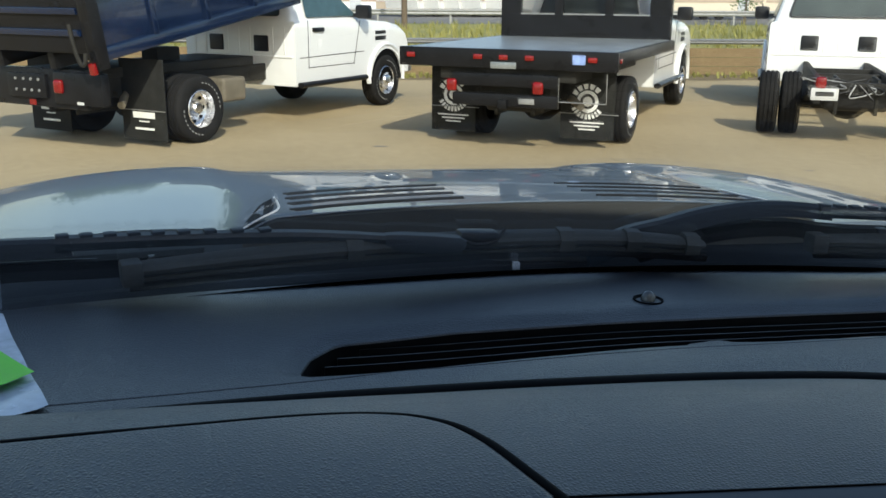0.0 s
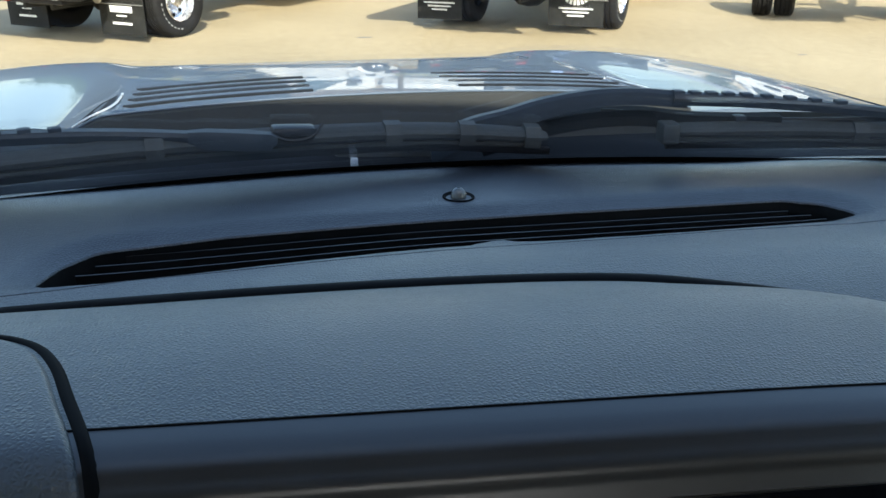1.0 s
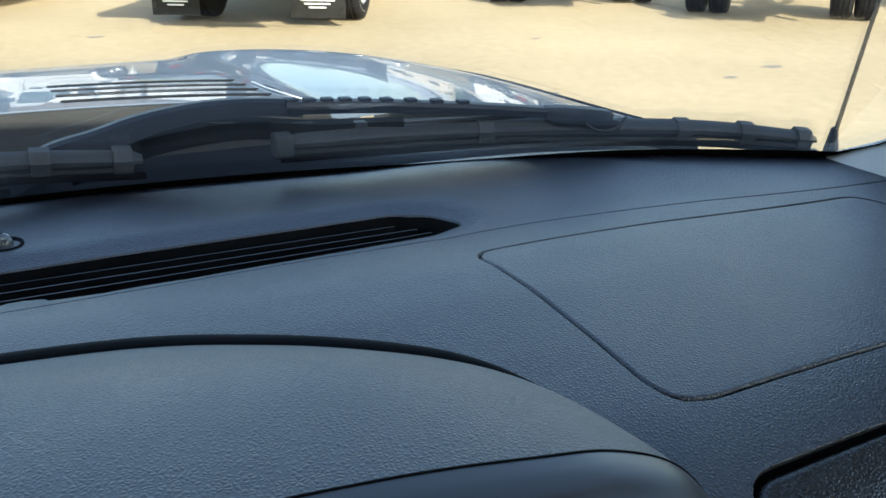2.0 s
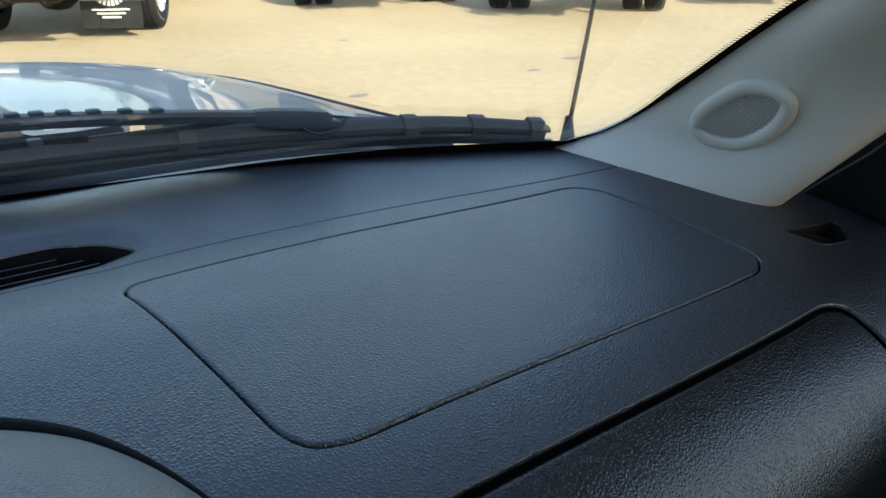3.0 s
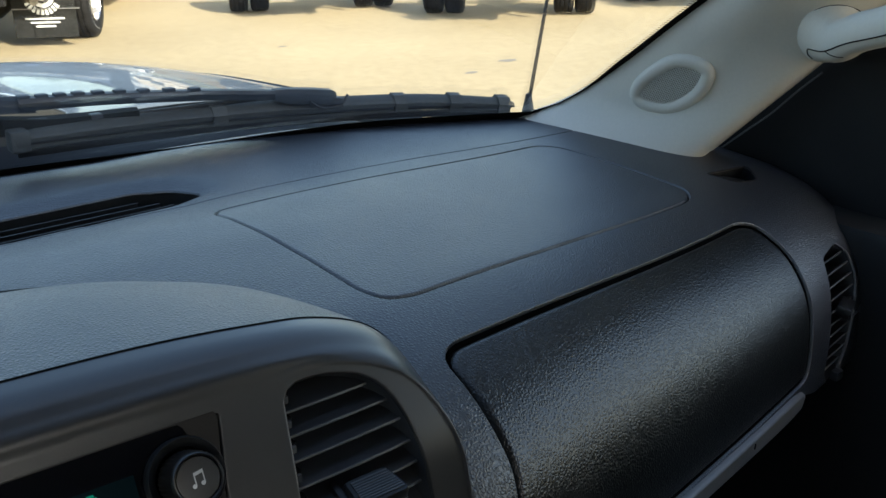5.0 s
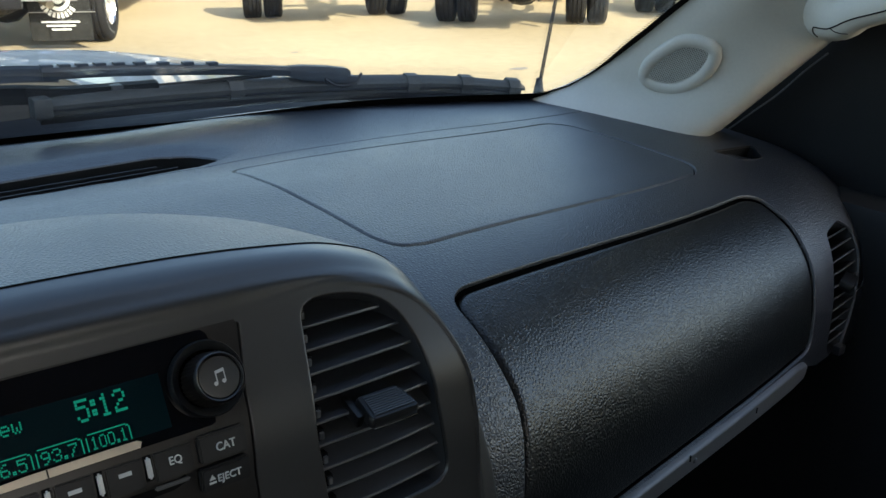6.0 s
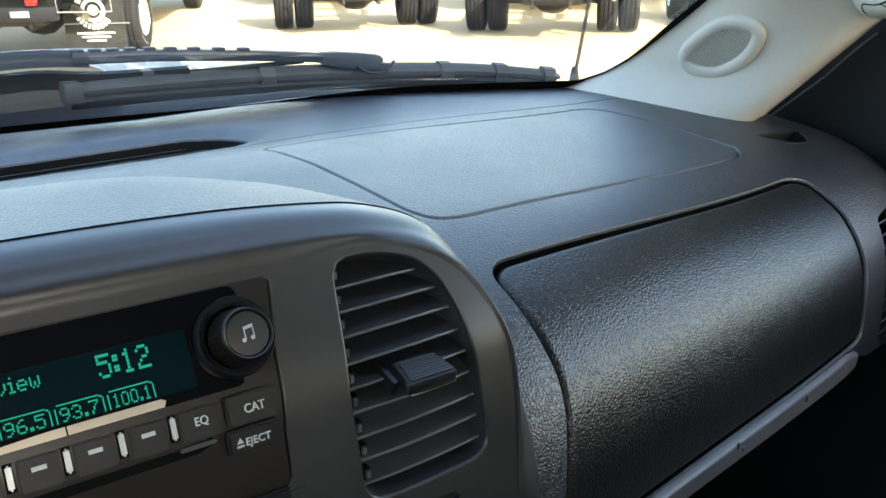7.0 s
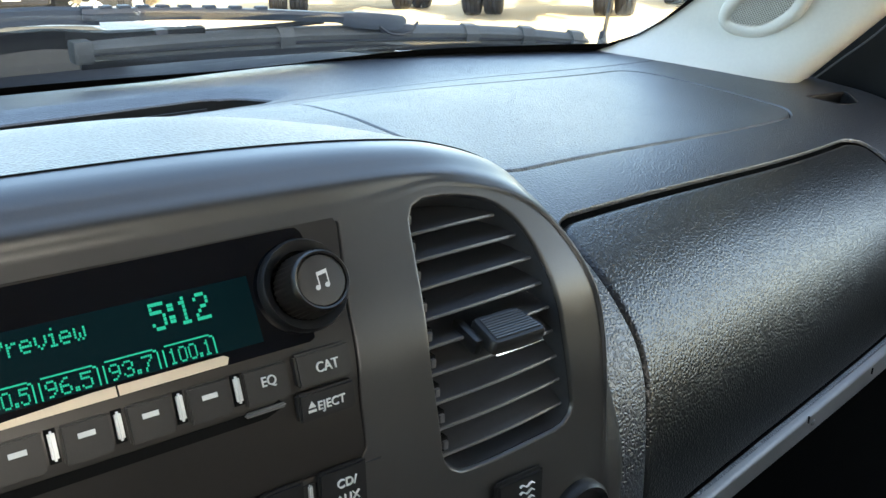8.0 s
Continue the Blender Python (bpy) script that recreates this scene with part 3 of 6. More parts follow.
# ---- windshield, wipers, cowl ----


def on_glass(x, y, out=0.0):
    n = Vector((.66 * (x - .13) * .70, .70, 1)).normalized()
    return Vector((x, y, .70 * (glass_foot(x) - y))) + n * out


windshield = thing("window_1", CAB, "clear curved windshield with a black dotted border", "windshield", kind="structure")


EDGE_Z = (-.03, -.010, 0, .008, .015, .033, .055, .09, .126, .16, .56)
EDGE_X = (.720, .742, .765, .778, .789, .797, .799, .796, .790, .786, .772)
EDGE_Y = (.040, .018, -.002, -.018, -.030, -.060, -.092, -.140, -.188, -.235, -.81)


def trim_edge(z):
    """The front edge of the pillar's trim, just inside the glass."""
    return Vector((float(np.interp(z, EDGE_Z, EDGE_X)), float(np.interp(z, EDGE_Z, EDGE_Y)) - .004, z - .003))


def pane_edge(y):
    return .818 - .06 * max(0, .70 * (.0 - y))


bm = bmesh.new()
outer, inner = [], []
for j in range(31):
    y = .045 - .84 * j / 30
    ring = [on_glass(-pane_edge(y) + 2 * pane_edge(y) * i / 40, y + (glass_foot(-pane_edge(y) + 2 * pane_edge(y) * i / 40) + .013) * (1 - j / 30)) for i in range(41)]
    outer.append(ring)
    inner.append([p - Vector((0, .0024, .0044)) for p in ring])
loft(bm, outer, False, False)
loft(bm, inner, False, False)
pane = part("pane", bm, M_GLASS, windshield)
pane.data.flip_normals() if pane.data.polygons[0].normal.z > 0 else None
for poly in pane.data.polygons:
    if poly.normal.y > 0:
        poly.flip()
pane.visible_shadow = False
bm = bmesh.new()
fr = []
for i in range(41):
    x = -.80 + 1.6 * i / 40
    fr.append([on_glass(x, glass_foot(x) + .085, -.006), on_glass(x, glass_foot(x) + .006 - .022 * smooth01((x - .35) / .25), -.006)])
loft(bm, [[f[0] for f in fr], [f[1] for f in fr]], False, False)
part("lower_border", bm, M_DEEP, windshield, "black border along the foot of the glass")
bm = bmesh.new()
for sgn in (1, -1):
    rows_ = []
    for j in range(60):
        z = .52 * j / 59
        e, w_ = trim_edge(z), .009 * smooth01((z - .015) / .07)
        y = e.y - .002
        rows_.append([on_glass(sgn * (e.x + .03), y, -.005), on_glass(sgn * (e.x - w_ - .0005), y, -.005)])
    loft(bm, [[r[0] for r in rows_], [r[1] for r in rows_]], False, False)
part("side_border", bm, M_DEEP, windshield)
bm = bmesh.new()
for j in range(210):
    z = .006 + .0021 * j
    e, w_ = trim_edge(z), .009 * smooth01((z - .015) / .07)
    y = e.y - .002
    a, b, c, d = (on_glass(e.x - w_ - q, y + h, -.0052) for q, h in ((-.0006, -.0005), (.0052, .0011), (.0052, .0018), (-.0006, .0005)))
    bm.faces.new([bm.verts.new(q) for q in (a, b, c, d)])
part("border_comb", bm, M_DEEP, windshield, "fine black comb along the glass border", smooth=False)


BLADE = [(.232, .128, .018), (.38, .118, .019), (.53, .102, .016), (.68, .078, .009), (.800, .047, -.003)]


def wiper(m, arm, hook, lift=0.0):
    """A blade on a hooked arm: a deep pressed channel at its root, then a toothed flat bar."""
    w = thing("windshield_wiper", m, "black windshield wiper resting at the foot of the glass", "wiper", "wipers")
    root = spline(hook, 40)
    bm = bmesh.new()
    loft(bm, [[p, p + Vector((0, -.004, -.003)), p + Vector((.002, -.005, -.004 - d)), p + Vector((.004, .012, -.006 - d)), p + Vector((0, .016, -.002))] for p, d in ((q, .022 - .010 * smooth01(i / 30)) for i, q in enumerate(root))], True, True)
    a = part("arm", bm, M_ARM, w, "black pressed steel wiper arm", angle=30)
    bar = spline(arm, 60)
    part("arm_bar", sweep(bmesh.new(), bar, [(-.007, -.007), (.006, -.007), (.008, .000), (.006, .004), (-.006, .004), (-.008, .001)], scale=[1.1 - .25 * i / 59 for i in range(60)]), M_ARM, a)
    for k in range(9):
        p = bar[1 + k * 4]
        part("tooth", boxed(-.0055, .0055, -.006, .005, .003, .0068, .0012, Matrix.Translation(p)), M_ARM, a)
    p, q = bar[56], bar[59]
    d = (q - p).normalized()
    part("arm_tip", sweep(bmesh.new(), [p - d * .045, p - d * .03, p, q + d * .006, q + d * .012], [(-.009, -.010), (.008, -.010), (.010, .000), (.007, .006), (-.006, .006), (-.010, .001)], scale=[.75, 1.0, 1.05, .9, .35]), M_ARM, a)
    blade = spline(BLADE, 60)
    taper = [(.55, .85)[min(i, 59 - i)] if min(i, 59 - i) < 2 else .90 + .25 * math.sin(math.pi * i / 59) for i in range(60)]
    b = part("blade", sweep(bmesh.new(), blade, [(-.010, .002), (.009, -.001), (.010, .003), (.004, .0085), (-.005, .010), (-.0105, .006)], scale=taper), M_RUBBER, w, "dull grey-black wiper blade")
    part("groove", sweep(bmesh.new(), blade[1:-1], [(-.007, -.0025), (.006, -.0035), (.006, .002), (-.007, .003)], scale=taper[1:-1]), M_BLACK, b)
    part("lower_spine", sweep(bmesh.new(), [q + Vector((0, -.0015, 0)) for q in blade[:-1]], [(-.0085, -.0072), (.006, -.0078), (.007, -.0042), (-.008, -.0030)], scale=taper[:-1]), M_RUBBER, b)
    part("rubber_edge", sweep(bmesh.new(), [q + Vector((0, -.005, -.010)) for q in blade], [(-.002, -.005), (.002, -.005), (.004, .002), (-.004, .002)]), M_BLACK, b)
    for i in (20, 41, 49, 57):
        p, q = blade[i], blade[min(i + 1, 59)]
        part("clip", sweep(bmesh.new(), [p + (p - q).normalized() * .008, p + (q - p).normalized() * .008], [(-.0125, -.007), (.0105, -.008), (.0125, .003), (.005, .0115), (-.006, .0130), (-.0135, .006)]), M_RUBBER, b)
    p = blade[0]
    part("end_cap", boxed(-.006, .012, -.012, .010, -.010, .011, .003, Matrix.Translation(p)), M_RUBBER, b)
    p = blade[32]
    part("joint", boxed(-.020, .020, -.012, .008, -.002, .010, .004, Matrix.Translation(p + Vector((0, 0, .004))) @ pose(0, 0, 0, 0, 4, -9)), M_BLACK, w)
    part("joint_hook", sweep(bmesh.new(), spline([p + Vector((-.024, -.012, .012)), p + Vector((-.010, -.014, .004)), p + Vector((.012, -.014, .004)), p + Vector((.026, -.010, .014))], 14), oval(.0016, .0016, 6)), M_BLACK, w)
    part("linkage", sweep(bmesh.new(), spline([root[6] + Vector((.01, .010, -.030)), root[20] + Vector((0, .012, -.030)), root[32] + Vector((0, .010, -.028)), bar[6] + Vector((0, .006, -.024)), bar[24] + Vector((0, .002, -.020))], 30), [(-.012, -.010), (.012, -.010), (.010, .006), (-.010, .006)]), M_DEEP, w, "dark linkage behind the arm")
    part("hose", sweep(bmesh.new(), spline([root[26] + Vector((.01, .004, -.022)), bar[4] + Vector((0, .004, -.020)), bar[16] + Vector((0, .003, -.022)), bar[30] + Vector((0, .002, -.016)), bar[44] + Vector((0, 0, -.006))], 30), oval(.0028, .0028, 6)), M_SLIT, w)
    part("hose_clip", boxed(-.006, .006, -.006, .006, -.008, .006, .002, Matrix.Translation(bar[16] + Vector((0, -.002, -.022)))), M_BLACK, w)
    return w


wiper(CAB, [(.245, .148, .050), (.33, .132, .049), (.45, .112, .042), (.556, .094, .032)], [(.000, .175, .004), (.038, .160, .026), (.073, .156, .036), (.106, .155, .046), (.140, .154, .053), (.175, .153, .057), (.215, .151, .0575), (.257, .147, .055)])
LEFT = pose(-.455, .037, .014, 0, 0, 17.7) @ pose(0, 0, 0, 0, -2, 0) @ pose(-.232, -.128, -.018)
wiper(CAB @ LEFT, [LEFT.inverted() @ Vector(p) for p in ((-.52, .070, .033), (-.42, .080, .035), (-.30, .086, .036), (-.163, .088, .029))], [LEFT.inverted() @ Vector(p) for p in ((-.86, .03, -.02), (-.76, .045, .004), (-.66, .055, .026), (-.58, .064, .034), (-.51, .071, .036))])

cowl = thing("cowl_panel", CAB, "black plastic cowl panel between hood and windshield", "cowl panel")
rings = []
for j in range(14):
    v = j / 13
    ring = []
    for i in range(50):
        x = -.84 + 1.68 * i / 49
        y0 = glass_foot(x) + .04
        y = y0 + (.36 - .10 * x * x - y0) * v
        z = -.036 + .014 * math.sin(v * math.pi) - .008 * (1 - v) + .004 * v + .009 * v * smooth01((abs(x) - .36) / .06) - .9 * max(0, abs(x) - .48) ** 2 * v
        ring.append((x, y, z))
    rings.append(ring)
loft(bm := bmesh.new(), rings, False, False)
part("panel", bm, M_COWL, cowl)
part("retainer", boxed(-.004, .004, -.004, .004, -.008, .001, .0015, Matrix.Translation((-.077, .185, -.020))), M_BRIGHT, cowl, "small white clip")
part("opening", boxed(-.095, .018, .222, .249, -.032, -.010, .004), material("bare_grey_metal", (0.06, 0.062, 0.058), 0.5, metal=0.2, vary=0.2, scale=20), cowl, "dull grey metal seen through the cowl opening")
bm = bmesh.new()
sweep(bm, spline([(-.020, .216, -.022), (-.012, .218, -.008), (.004, .220, -.003), (.020, .219, -.008), (.028, .216, -.024)], 20), oval(.0045, .0045, 8))
part("hose_bend", bm, M_BLACK, cowl)

# ---- hood with a louvred dome ----


def dome_half(y):
    return .305 + .045 * smooth01(y / 1.0)


def hood_z(x, y):
    """A crowned dome at the rear whose flanks run forward into two low ridges."""
    c = .0305 - .090 * y - .062 * y * y + .0115 * x
    if y > 1.17:
        c -= 1.6 * (y - 1.17) ** 2
    h, ax = dome_half(y), abs(x)
    flank = (-.034 + .045 * smooth01(y / .95)) * smooth01((ax - h) / .085)
    fall = -.32 * max(0.0, ax - .44) ** 2
    crown = -.012 * (min(ax, h) / h) ** 2 * (1 - smooth01(y / .9))
    return c + flank + fall + crown


hood = thing("truck_hood", HOOD, "blue-grey metallic truck hood with a raised louvred dome", "hood")
slots = []
LOUVRES = [.042 + .052 * k for k in range(4)]
for y in LOUVRES:
    for sgn in (-1, 1):
        a, b = (.090 if sgn < 0 else .076), .296
        pts = [(a, y), (b - .05, y - .003), (b, y - .012), (b + .002, y - .003), (b - .05, y + .007), (a, y + .010)]
        slots.append(rounded([Vector((sgn * p[0], p[1])) for p in (pts if sgn > 0 else pts[::-1])], .003, 3))


def on_hood(x, y, sink=0.0):
    return Vector((x, y, hood_z(x, y) - sink))


hood_line = [Vector((x, .0 if abs(x) < .335 else .055 + .05 * (abs(x) - .335))) for x in np.linspace(-.86, .86, 60)] + [Vector((.90, .6)), Vector((.88, 1.0)), Vector((.80, 1.25)), Vector((.6, 1.36)), Vector((0, 1.40)), Vector((-.6, 1.36)), Vector((-.80, 1.25)), Vector((-.88, 1.0)), Vector((-.90, .6))]
part("skin", sheet(hood_line, on_hood, .022, slots, .0025, .005, .008), M_HOODPAINT, hood, angle=50)
# near-black sheet under the slots, painted as the shade below them
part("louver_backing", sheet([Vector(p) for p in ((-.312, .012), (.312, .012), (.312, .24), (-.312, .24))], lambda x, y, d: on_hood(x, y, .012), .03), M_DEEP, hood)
for y in LOUVRES:
    for sgn in (-1, 1):
        a, b = (.092 if sgn < 0 else .078), .298
        vane = [on_hood(sgn * (a + (b - a) * i / 8), y + .0085 - .010 * smooth01(i / 8 - .35)) for i in range(9)]
        part("louver", sweep(bmesh.new(), vane, [(-.0030, -.006), (.0030, -.006), (.0030, .0006), (.0015, .0018), (-.002, .0012)]), M_COWL, hood)
bm = bmesh.new()
top = [on_hood(x, .001, .0012) for x in np.linspace(-.352, .352, 60)]
loft(bm, [top, [p + Vector((0, -.004, -.003)) for p in top], [p + Vector((0, -.007, -.026)) for p in top], [p + Vector((0, -.014, -.060)) for p in top]], False, False)
part("dome_end", bm, M_DOME, hood, "matt dark rear face of the hood dome")
part("end_bead", sweep(bmesh.new(), [p + Vector((0, -.001, .0006)) for p in top], oval(.0012, .0012, 6)), M_HOODPAINT, hood)
for x, z in ((.068, -.026), (.074, -.019)):
    part("clip_mark", boxed(x - .004, x + .004, -.020, -.006, z, z + .003, .001), M_SILVER, hood)
for sgn in (1, -1):
    rim_line = [on_hood(sgn * x, y, -.0012) for x, y in ((.350, .026), (.334, .030), (.3125, .046), (.3090, .10), (.3110, .165))]
    duct = part("dome_duct", sweep(bmesh.new(), spline(rim_line, 30), oval(.0016, .0012, 6)), M_BRIGHT, hood, "bright edge of the side opening in the dome")
    bm = bmesh.new()
    bm.faces.new([bm.verts.new(on_hood(sgn * x, y, -.0012)) for x, y in ((.3400, .042), (.3170, .056), (.3130, .10), (.3150, .155), (.3300, .13), (.3480, .06))])
    part("duct_mouth", bm, M_DEEP, duct, smooth=False)
# front end and fenders below the hood
bm = bmesh.new()
loft(bm, [[(x, 1.39 - .15 * (x / .9) ** 4, hood_z(x * .95, 1.36) - d) for x in np.linspace(-.9, .9, 30)] for d in (.01, .25, .7, .95)], False, False)
part("nose", bm, M_HOODPAINT, hood)
for sgn in (1, -1):
    bm = bmesh.new()
    loft(bm, [[(sgn * (.895 + .05 * smooth01(d / .12)), y, hood_z(.87, min(y, 1.2)) - d) for y in np.linspace(.0, 1.25, 24)] for d in (.004, .03, .08, .15, .7)], False, False)
    part("fender", bm, M_HOODPAINT, hood)

antenna = thing("antenna", CAB, "thin black whip antenna on the fender beside the windshield", "antenna")
lathe(bm := bmesh.new(), [(.0001, .02), (.004, .018), (.006, .006), (.008, -.004), (.010, -.02)], 14, Matrix.Translation((.838, .058, -.012)) @ pose(0, 0, 0, 0, -90, 0))
part("base", bm, M_BLACK, antenna)
bm = bmesh.new()
mast = [Vector((.838 + .09 * u, .058 - .05 * u, -.01 + .80 * u)) for u in np.linspace(0, 1, 40)]
sweep(bm, mast, oval(.0017, .0017, 8), scale=[1.5 - .7 * i / 39 for i in range(40)])
mast_part = part("mast", bm, M_BLACK, antenna)
bm = bmesh.new()
sweep(bm, [mast[0] + (mast[-1] - mast[0]) * (i / 240 * .6) + Vector((.0022 * math.cos(i * .75), .0022 * math.sin(i * .75), 0)) for i in range(240)], oval(.0006, .0006, 4))
part("coil", bm, M_BLACK, mast_part)

# ---- windshield pillar with tweeter and grab handle ----
pillar = thing("pillar_trim", CAB, "light grey plastic windshield pillar trim", "pillar trim")


def pillar_point(z, v):
    """v runs from the glass edge (0) round the face to the door side (1)."""
    f = trim_edge(z)
    b = Vector((.868 - .10 * z, -.200 - 1.06 * z, z))
    lo = smooth01((.03 - z) / .05)
    m_ = (f + b) * .5 + Vector((-.030, -.004, .006))
    if z < .15:
        b = Vector((.8127 + .269 * z, -.225 - .894 * z, z))
    m_ = m_.lerp((f + b) * .5 + Vector((-.010, 0, 0)), lo)
    fo = f + Vector((.02, .012, .0))
    bo = b + Vector((.045, .0, 0))
    return spline([fo, f, m_, b, bo], 41)[int(round(v * 40))]


bm = bmesh.new()
loft(bm, [[pillar_point(z, v / 40) for v in range(41)] for z in np.linspace(-.06, .56, 40)], False, False)
trim = part("trim", bm, M_TRIM, pillar, angle=60)


def on_pillar(a, b, out=0.0):
    """a along the pillar (height), b round it."""
    p = pillar_point(a, min(1, max(0, b)))
    q, r = pillar_point(a + .01, b), pillar_point(a, min(1, b + .05))
    n = (q - p).cross(r - p).normalized()
    if n.x > 0:
        n = -n
    return p + n * out


tw = part("tweeter", bmesh.new(), M_TRIM, pillar, "oval tweeter surround")
e1 = Vector((-.010, -.102, .040)).normalized()
nrm = (on_pillar(.066, .49, 1) - on_pillar(.066, .49)).normalized()
e1 = (e1 - nrm * e1.dot(nrm)).normalized()
e2 = nrm.cross(e1)
if e2.z < 0:
    e2 = -e2
sc = Vector((.800, -.194, .063))
TWEETER = [(-.0475, .0010), (-.0360, .0125), (-.0095, .0205), (.0165, .0228), (.0390, .0120), (.0430, -.0020), (.0210, -.0175), (-.0140, -.0228), (-.0400, -.0115)]
loop_ = spline([Vector((*p, 0)) for p in TWEETER[-3:] + TWEETER + TWEETER[:4]], 15 * 8 + 1)[24:96]
ov = [sc + e1 * q.x + e2 * q.y for q in loop_]
NOV = len(ov)
bm = bmesh.new()
tube = []
for i, p in enumerate(ov):
    out_ = (ov[(i + 1) % NOV] - ov[i - 1]).normalized().cross(nrm)
    tube.append([p + out_ * a + nrm * b for a, b in oval(.0074, .0062, 12)])
loft(bm, tube + tube[:1], True, False)
bmesh.ops.remove_doubles(bm, verts=bm.verts, dist=1e-6)
loft(bm, [[sc + (p - sc) * 1.14 - nrm * .012 for p in ov], [sc + (p - sc) * 1.12 + nrm * .001 for p in ov]], True, False)
bm.to_mesh(tw.data)
bm.free()
for p_ in tw.data.polygons:
    p_.use_smooth = True
bm = bmesh.new()
rings = [[sc + (p - sc) * k + nrm * (.003 - .002 * k) for p in ov] for k in (1.0, .6, .2)]
loft(bm, rings, True, True)
gr = part("grille", bm, M_MESH, tw, "fine grey speaker mesh")
bm = bmesh.new()


def wires_across(step, axis, h):
    """Straight wires inside the tweeter's outline, along one of its two axes."""
    q = [((p - sc).dot(e1) * .95, (p - sc).dot(e2) * .95) for p in ov]
    for k in range(-30, 31):
        c_, hits = k * step, []
        for (a0, b0), (a1, b1) in zip(q, q[1:] + q[:1]):
            u0, u1, v0, v1 = (b0, b1, a0, a1) if axis == 0 else (a0, a1, b0, b1)
            if (u0 > c_) != (u1 > c_):
                hits.append(v0 + (v1 - v0) * (c_ - u0) / (u1 - u0))
        if len(hits) >= 2:
            ends = [sc + (e1 * v + e2 * c_ if axis == 0 else e1 * c_ + e2 * v) + nrm * h for v in (min(hits), max(hits))]
            sweep(bm, ends, oval(.00055, .0005, 5))


wires_across(.0019, 0, .0032)
wires_across(.0024, 1, .0029)
part("mesh_wires", bm, M_WIRE, gr)
handle = thing("grab_handle", CAB, "grey moulded grab handle on the windshield pillar", "grab handle")
hp = spline([(.8475, -.3285, .1400), (.8350, -.3385, .1320), (.8135, -.3610, .1290), (.7975, -.3861, .1400), (.7815, -.433, .1570), (.763, -.51, .196), (.748, -.61, .264), (.745, -.69, .331), (.775, -.745, .386)], 66)
swell = [float(np.interp(i, (0, 8, 13, 17, 22, 27, 54, 66), (2.05, 1.70, 1.24, 1.05, .96, .93, .98, 1.3))) for i in range(66)]
grip_mesh = part("grip", sweep(bmesh.new(), hp, oval(.0160, .0180, 24, 2.2), scale=swell), M_TRIM, handle)
bm = bmesh.new()


def on_grip(i, k):
    """A spot on the grip: ring i, k steps round it."""
    return grip_mesh.data.vertices[i * 24 + k % 24].co * 1.0


# the joint round the foot of the handle, where it meets the pillar
skin_tree = BVHTree.FromPolygons([v.co for v in trim.data.vertices], [p_.vertices for p_ in trim.data.polygons])
foot = []
for k in range(24):
    for i in range(1, 20):
        near, n_, _, _ = skin_tree.find_nearest(on_grip(i, k))
        n_ = n_ if n_.x < 0 else -n_
        if (on_grip(i, k) - near).dot(n_) > 0:
            foot.append(near + n_ * .0004)
            break
foot = [(foot[k - 1] + foot[k] * 2 + foot[(k + 1) % len(foot)]) * .25 for k in range(len(foot))]
sweep(bm, foot + foot[:2], oval(.0007, .0007, 6), up=(.6, .5, .6))
toward = Vector((-.881, -.450, .146))
face_k = max(range(24), key=lambda k: (on_grip(22, k) - hp[22]).dot(toward))
down = 1 if on_grip(22, face_k + 2).z < on_grip(22, face_k - 2).z else -1
sweep(bm, spline([on_grip(10, face_k + 2 * down), on_grip(10, face_k + down), on_grip(11, face_k)] + [on_grip(i, face_k) for i in range(13, 62, 3)], 90), oval(.0007, .0007, 6))
sweep(bm, spline([on_grip(17 + n, face_k + n * down) for n in range(4)], 10), oval(.0005, .0005, 6))
part("joint", bm, M_DEEP, handle)

# ---- radio ----
M_RADIO = material("radio_plastic", (0.0105, 0.0082, 0.0068), 0.34, vary=0.12, scale=20, fine=500, bump=0.10, bump_scale=1500)
radio = thing("car_radio", CAB, "dark car radio with a lit green dot display", "radio")


def slab(bm, x0, x1, z0, z1, w0, w1, bevel=.0006):
    """A flat block on the bezel's face, between two heights out of it."""
    a = len(bm.verts)
    pts = [on_face(x, z, w) for w in (w0, w1) for x, z in ((x0, z0), (x1, z0), (x1, z1), (x0, z1))]
    v = [bm.verts.new(p) for p in pts]
    for f in ((0, 1, 2, 3), (4, 7, 6, 5), (0, 4, 5, 1), (1, 5, 6, 2), (2, 6, 7, 3), (3, 7, 4, 0)):
        bm.faces.new([v[i] for i in f])
    if bevel:
        bmesh.ops.bevel(bm, geom=list({e for q in v for e in q.link_edges}), offset=bevel, segments=2, affect="EDGES")
    return bm


def outline_slab(points, w0, w1, step=.006):
    top_ = sheet(points, lambda x, z, d: on_face(x, z, w1), step)
    ln = even(points, step * .6)
    loft(top_, [[on_face(p.x, p.y, w0) for p in ln], [on_face(p.x, p.y, w1) for p in ln]], True, False)
    return top_


def write(text, x, z, size, mat, parent, w, label="", bold=0.0, squeeze=1.0, name="lettering", wide=0.0):
    bm = lettering(text, size, bold)
    if wide:
        lo, hi = min(v.co.x for v in bm.verts), max(v.co.x for v in bm.verts)
        squeeze, x = wide / (hi - lo), x - lo * wide / (hi - lo)
    for v in bm.verts:
        v.co = on_face(x + v.co.x * squeeze, z + v.co.z, w - v.co.y)
    return part(name, bm, mat, parent, label, smooth=False)


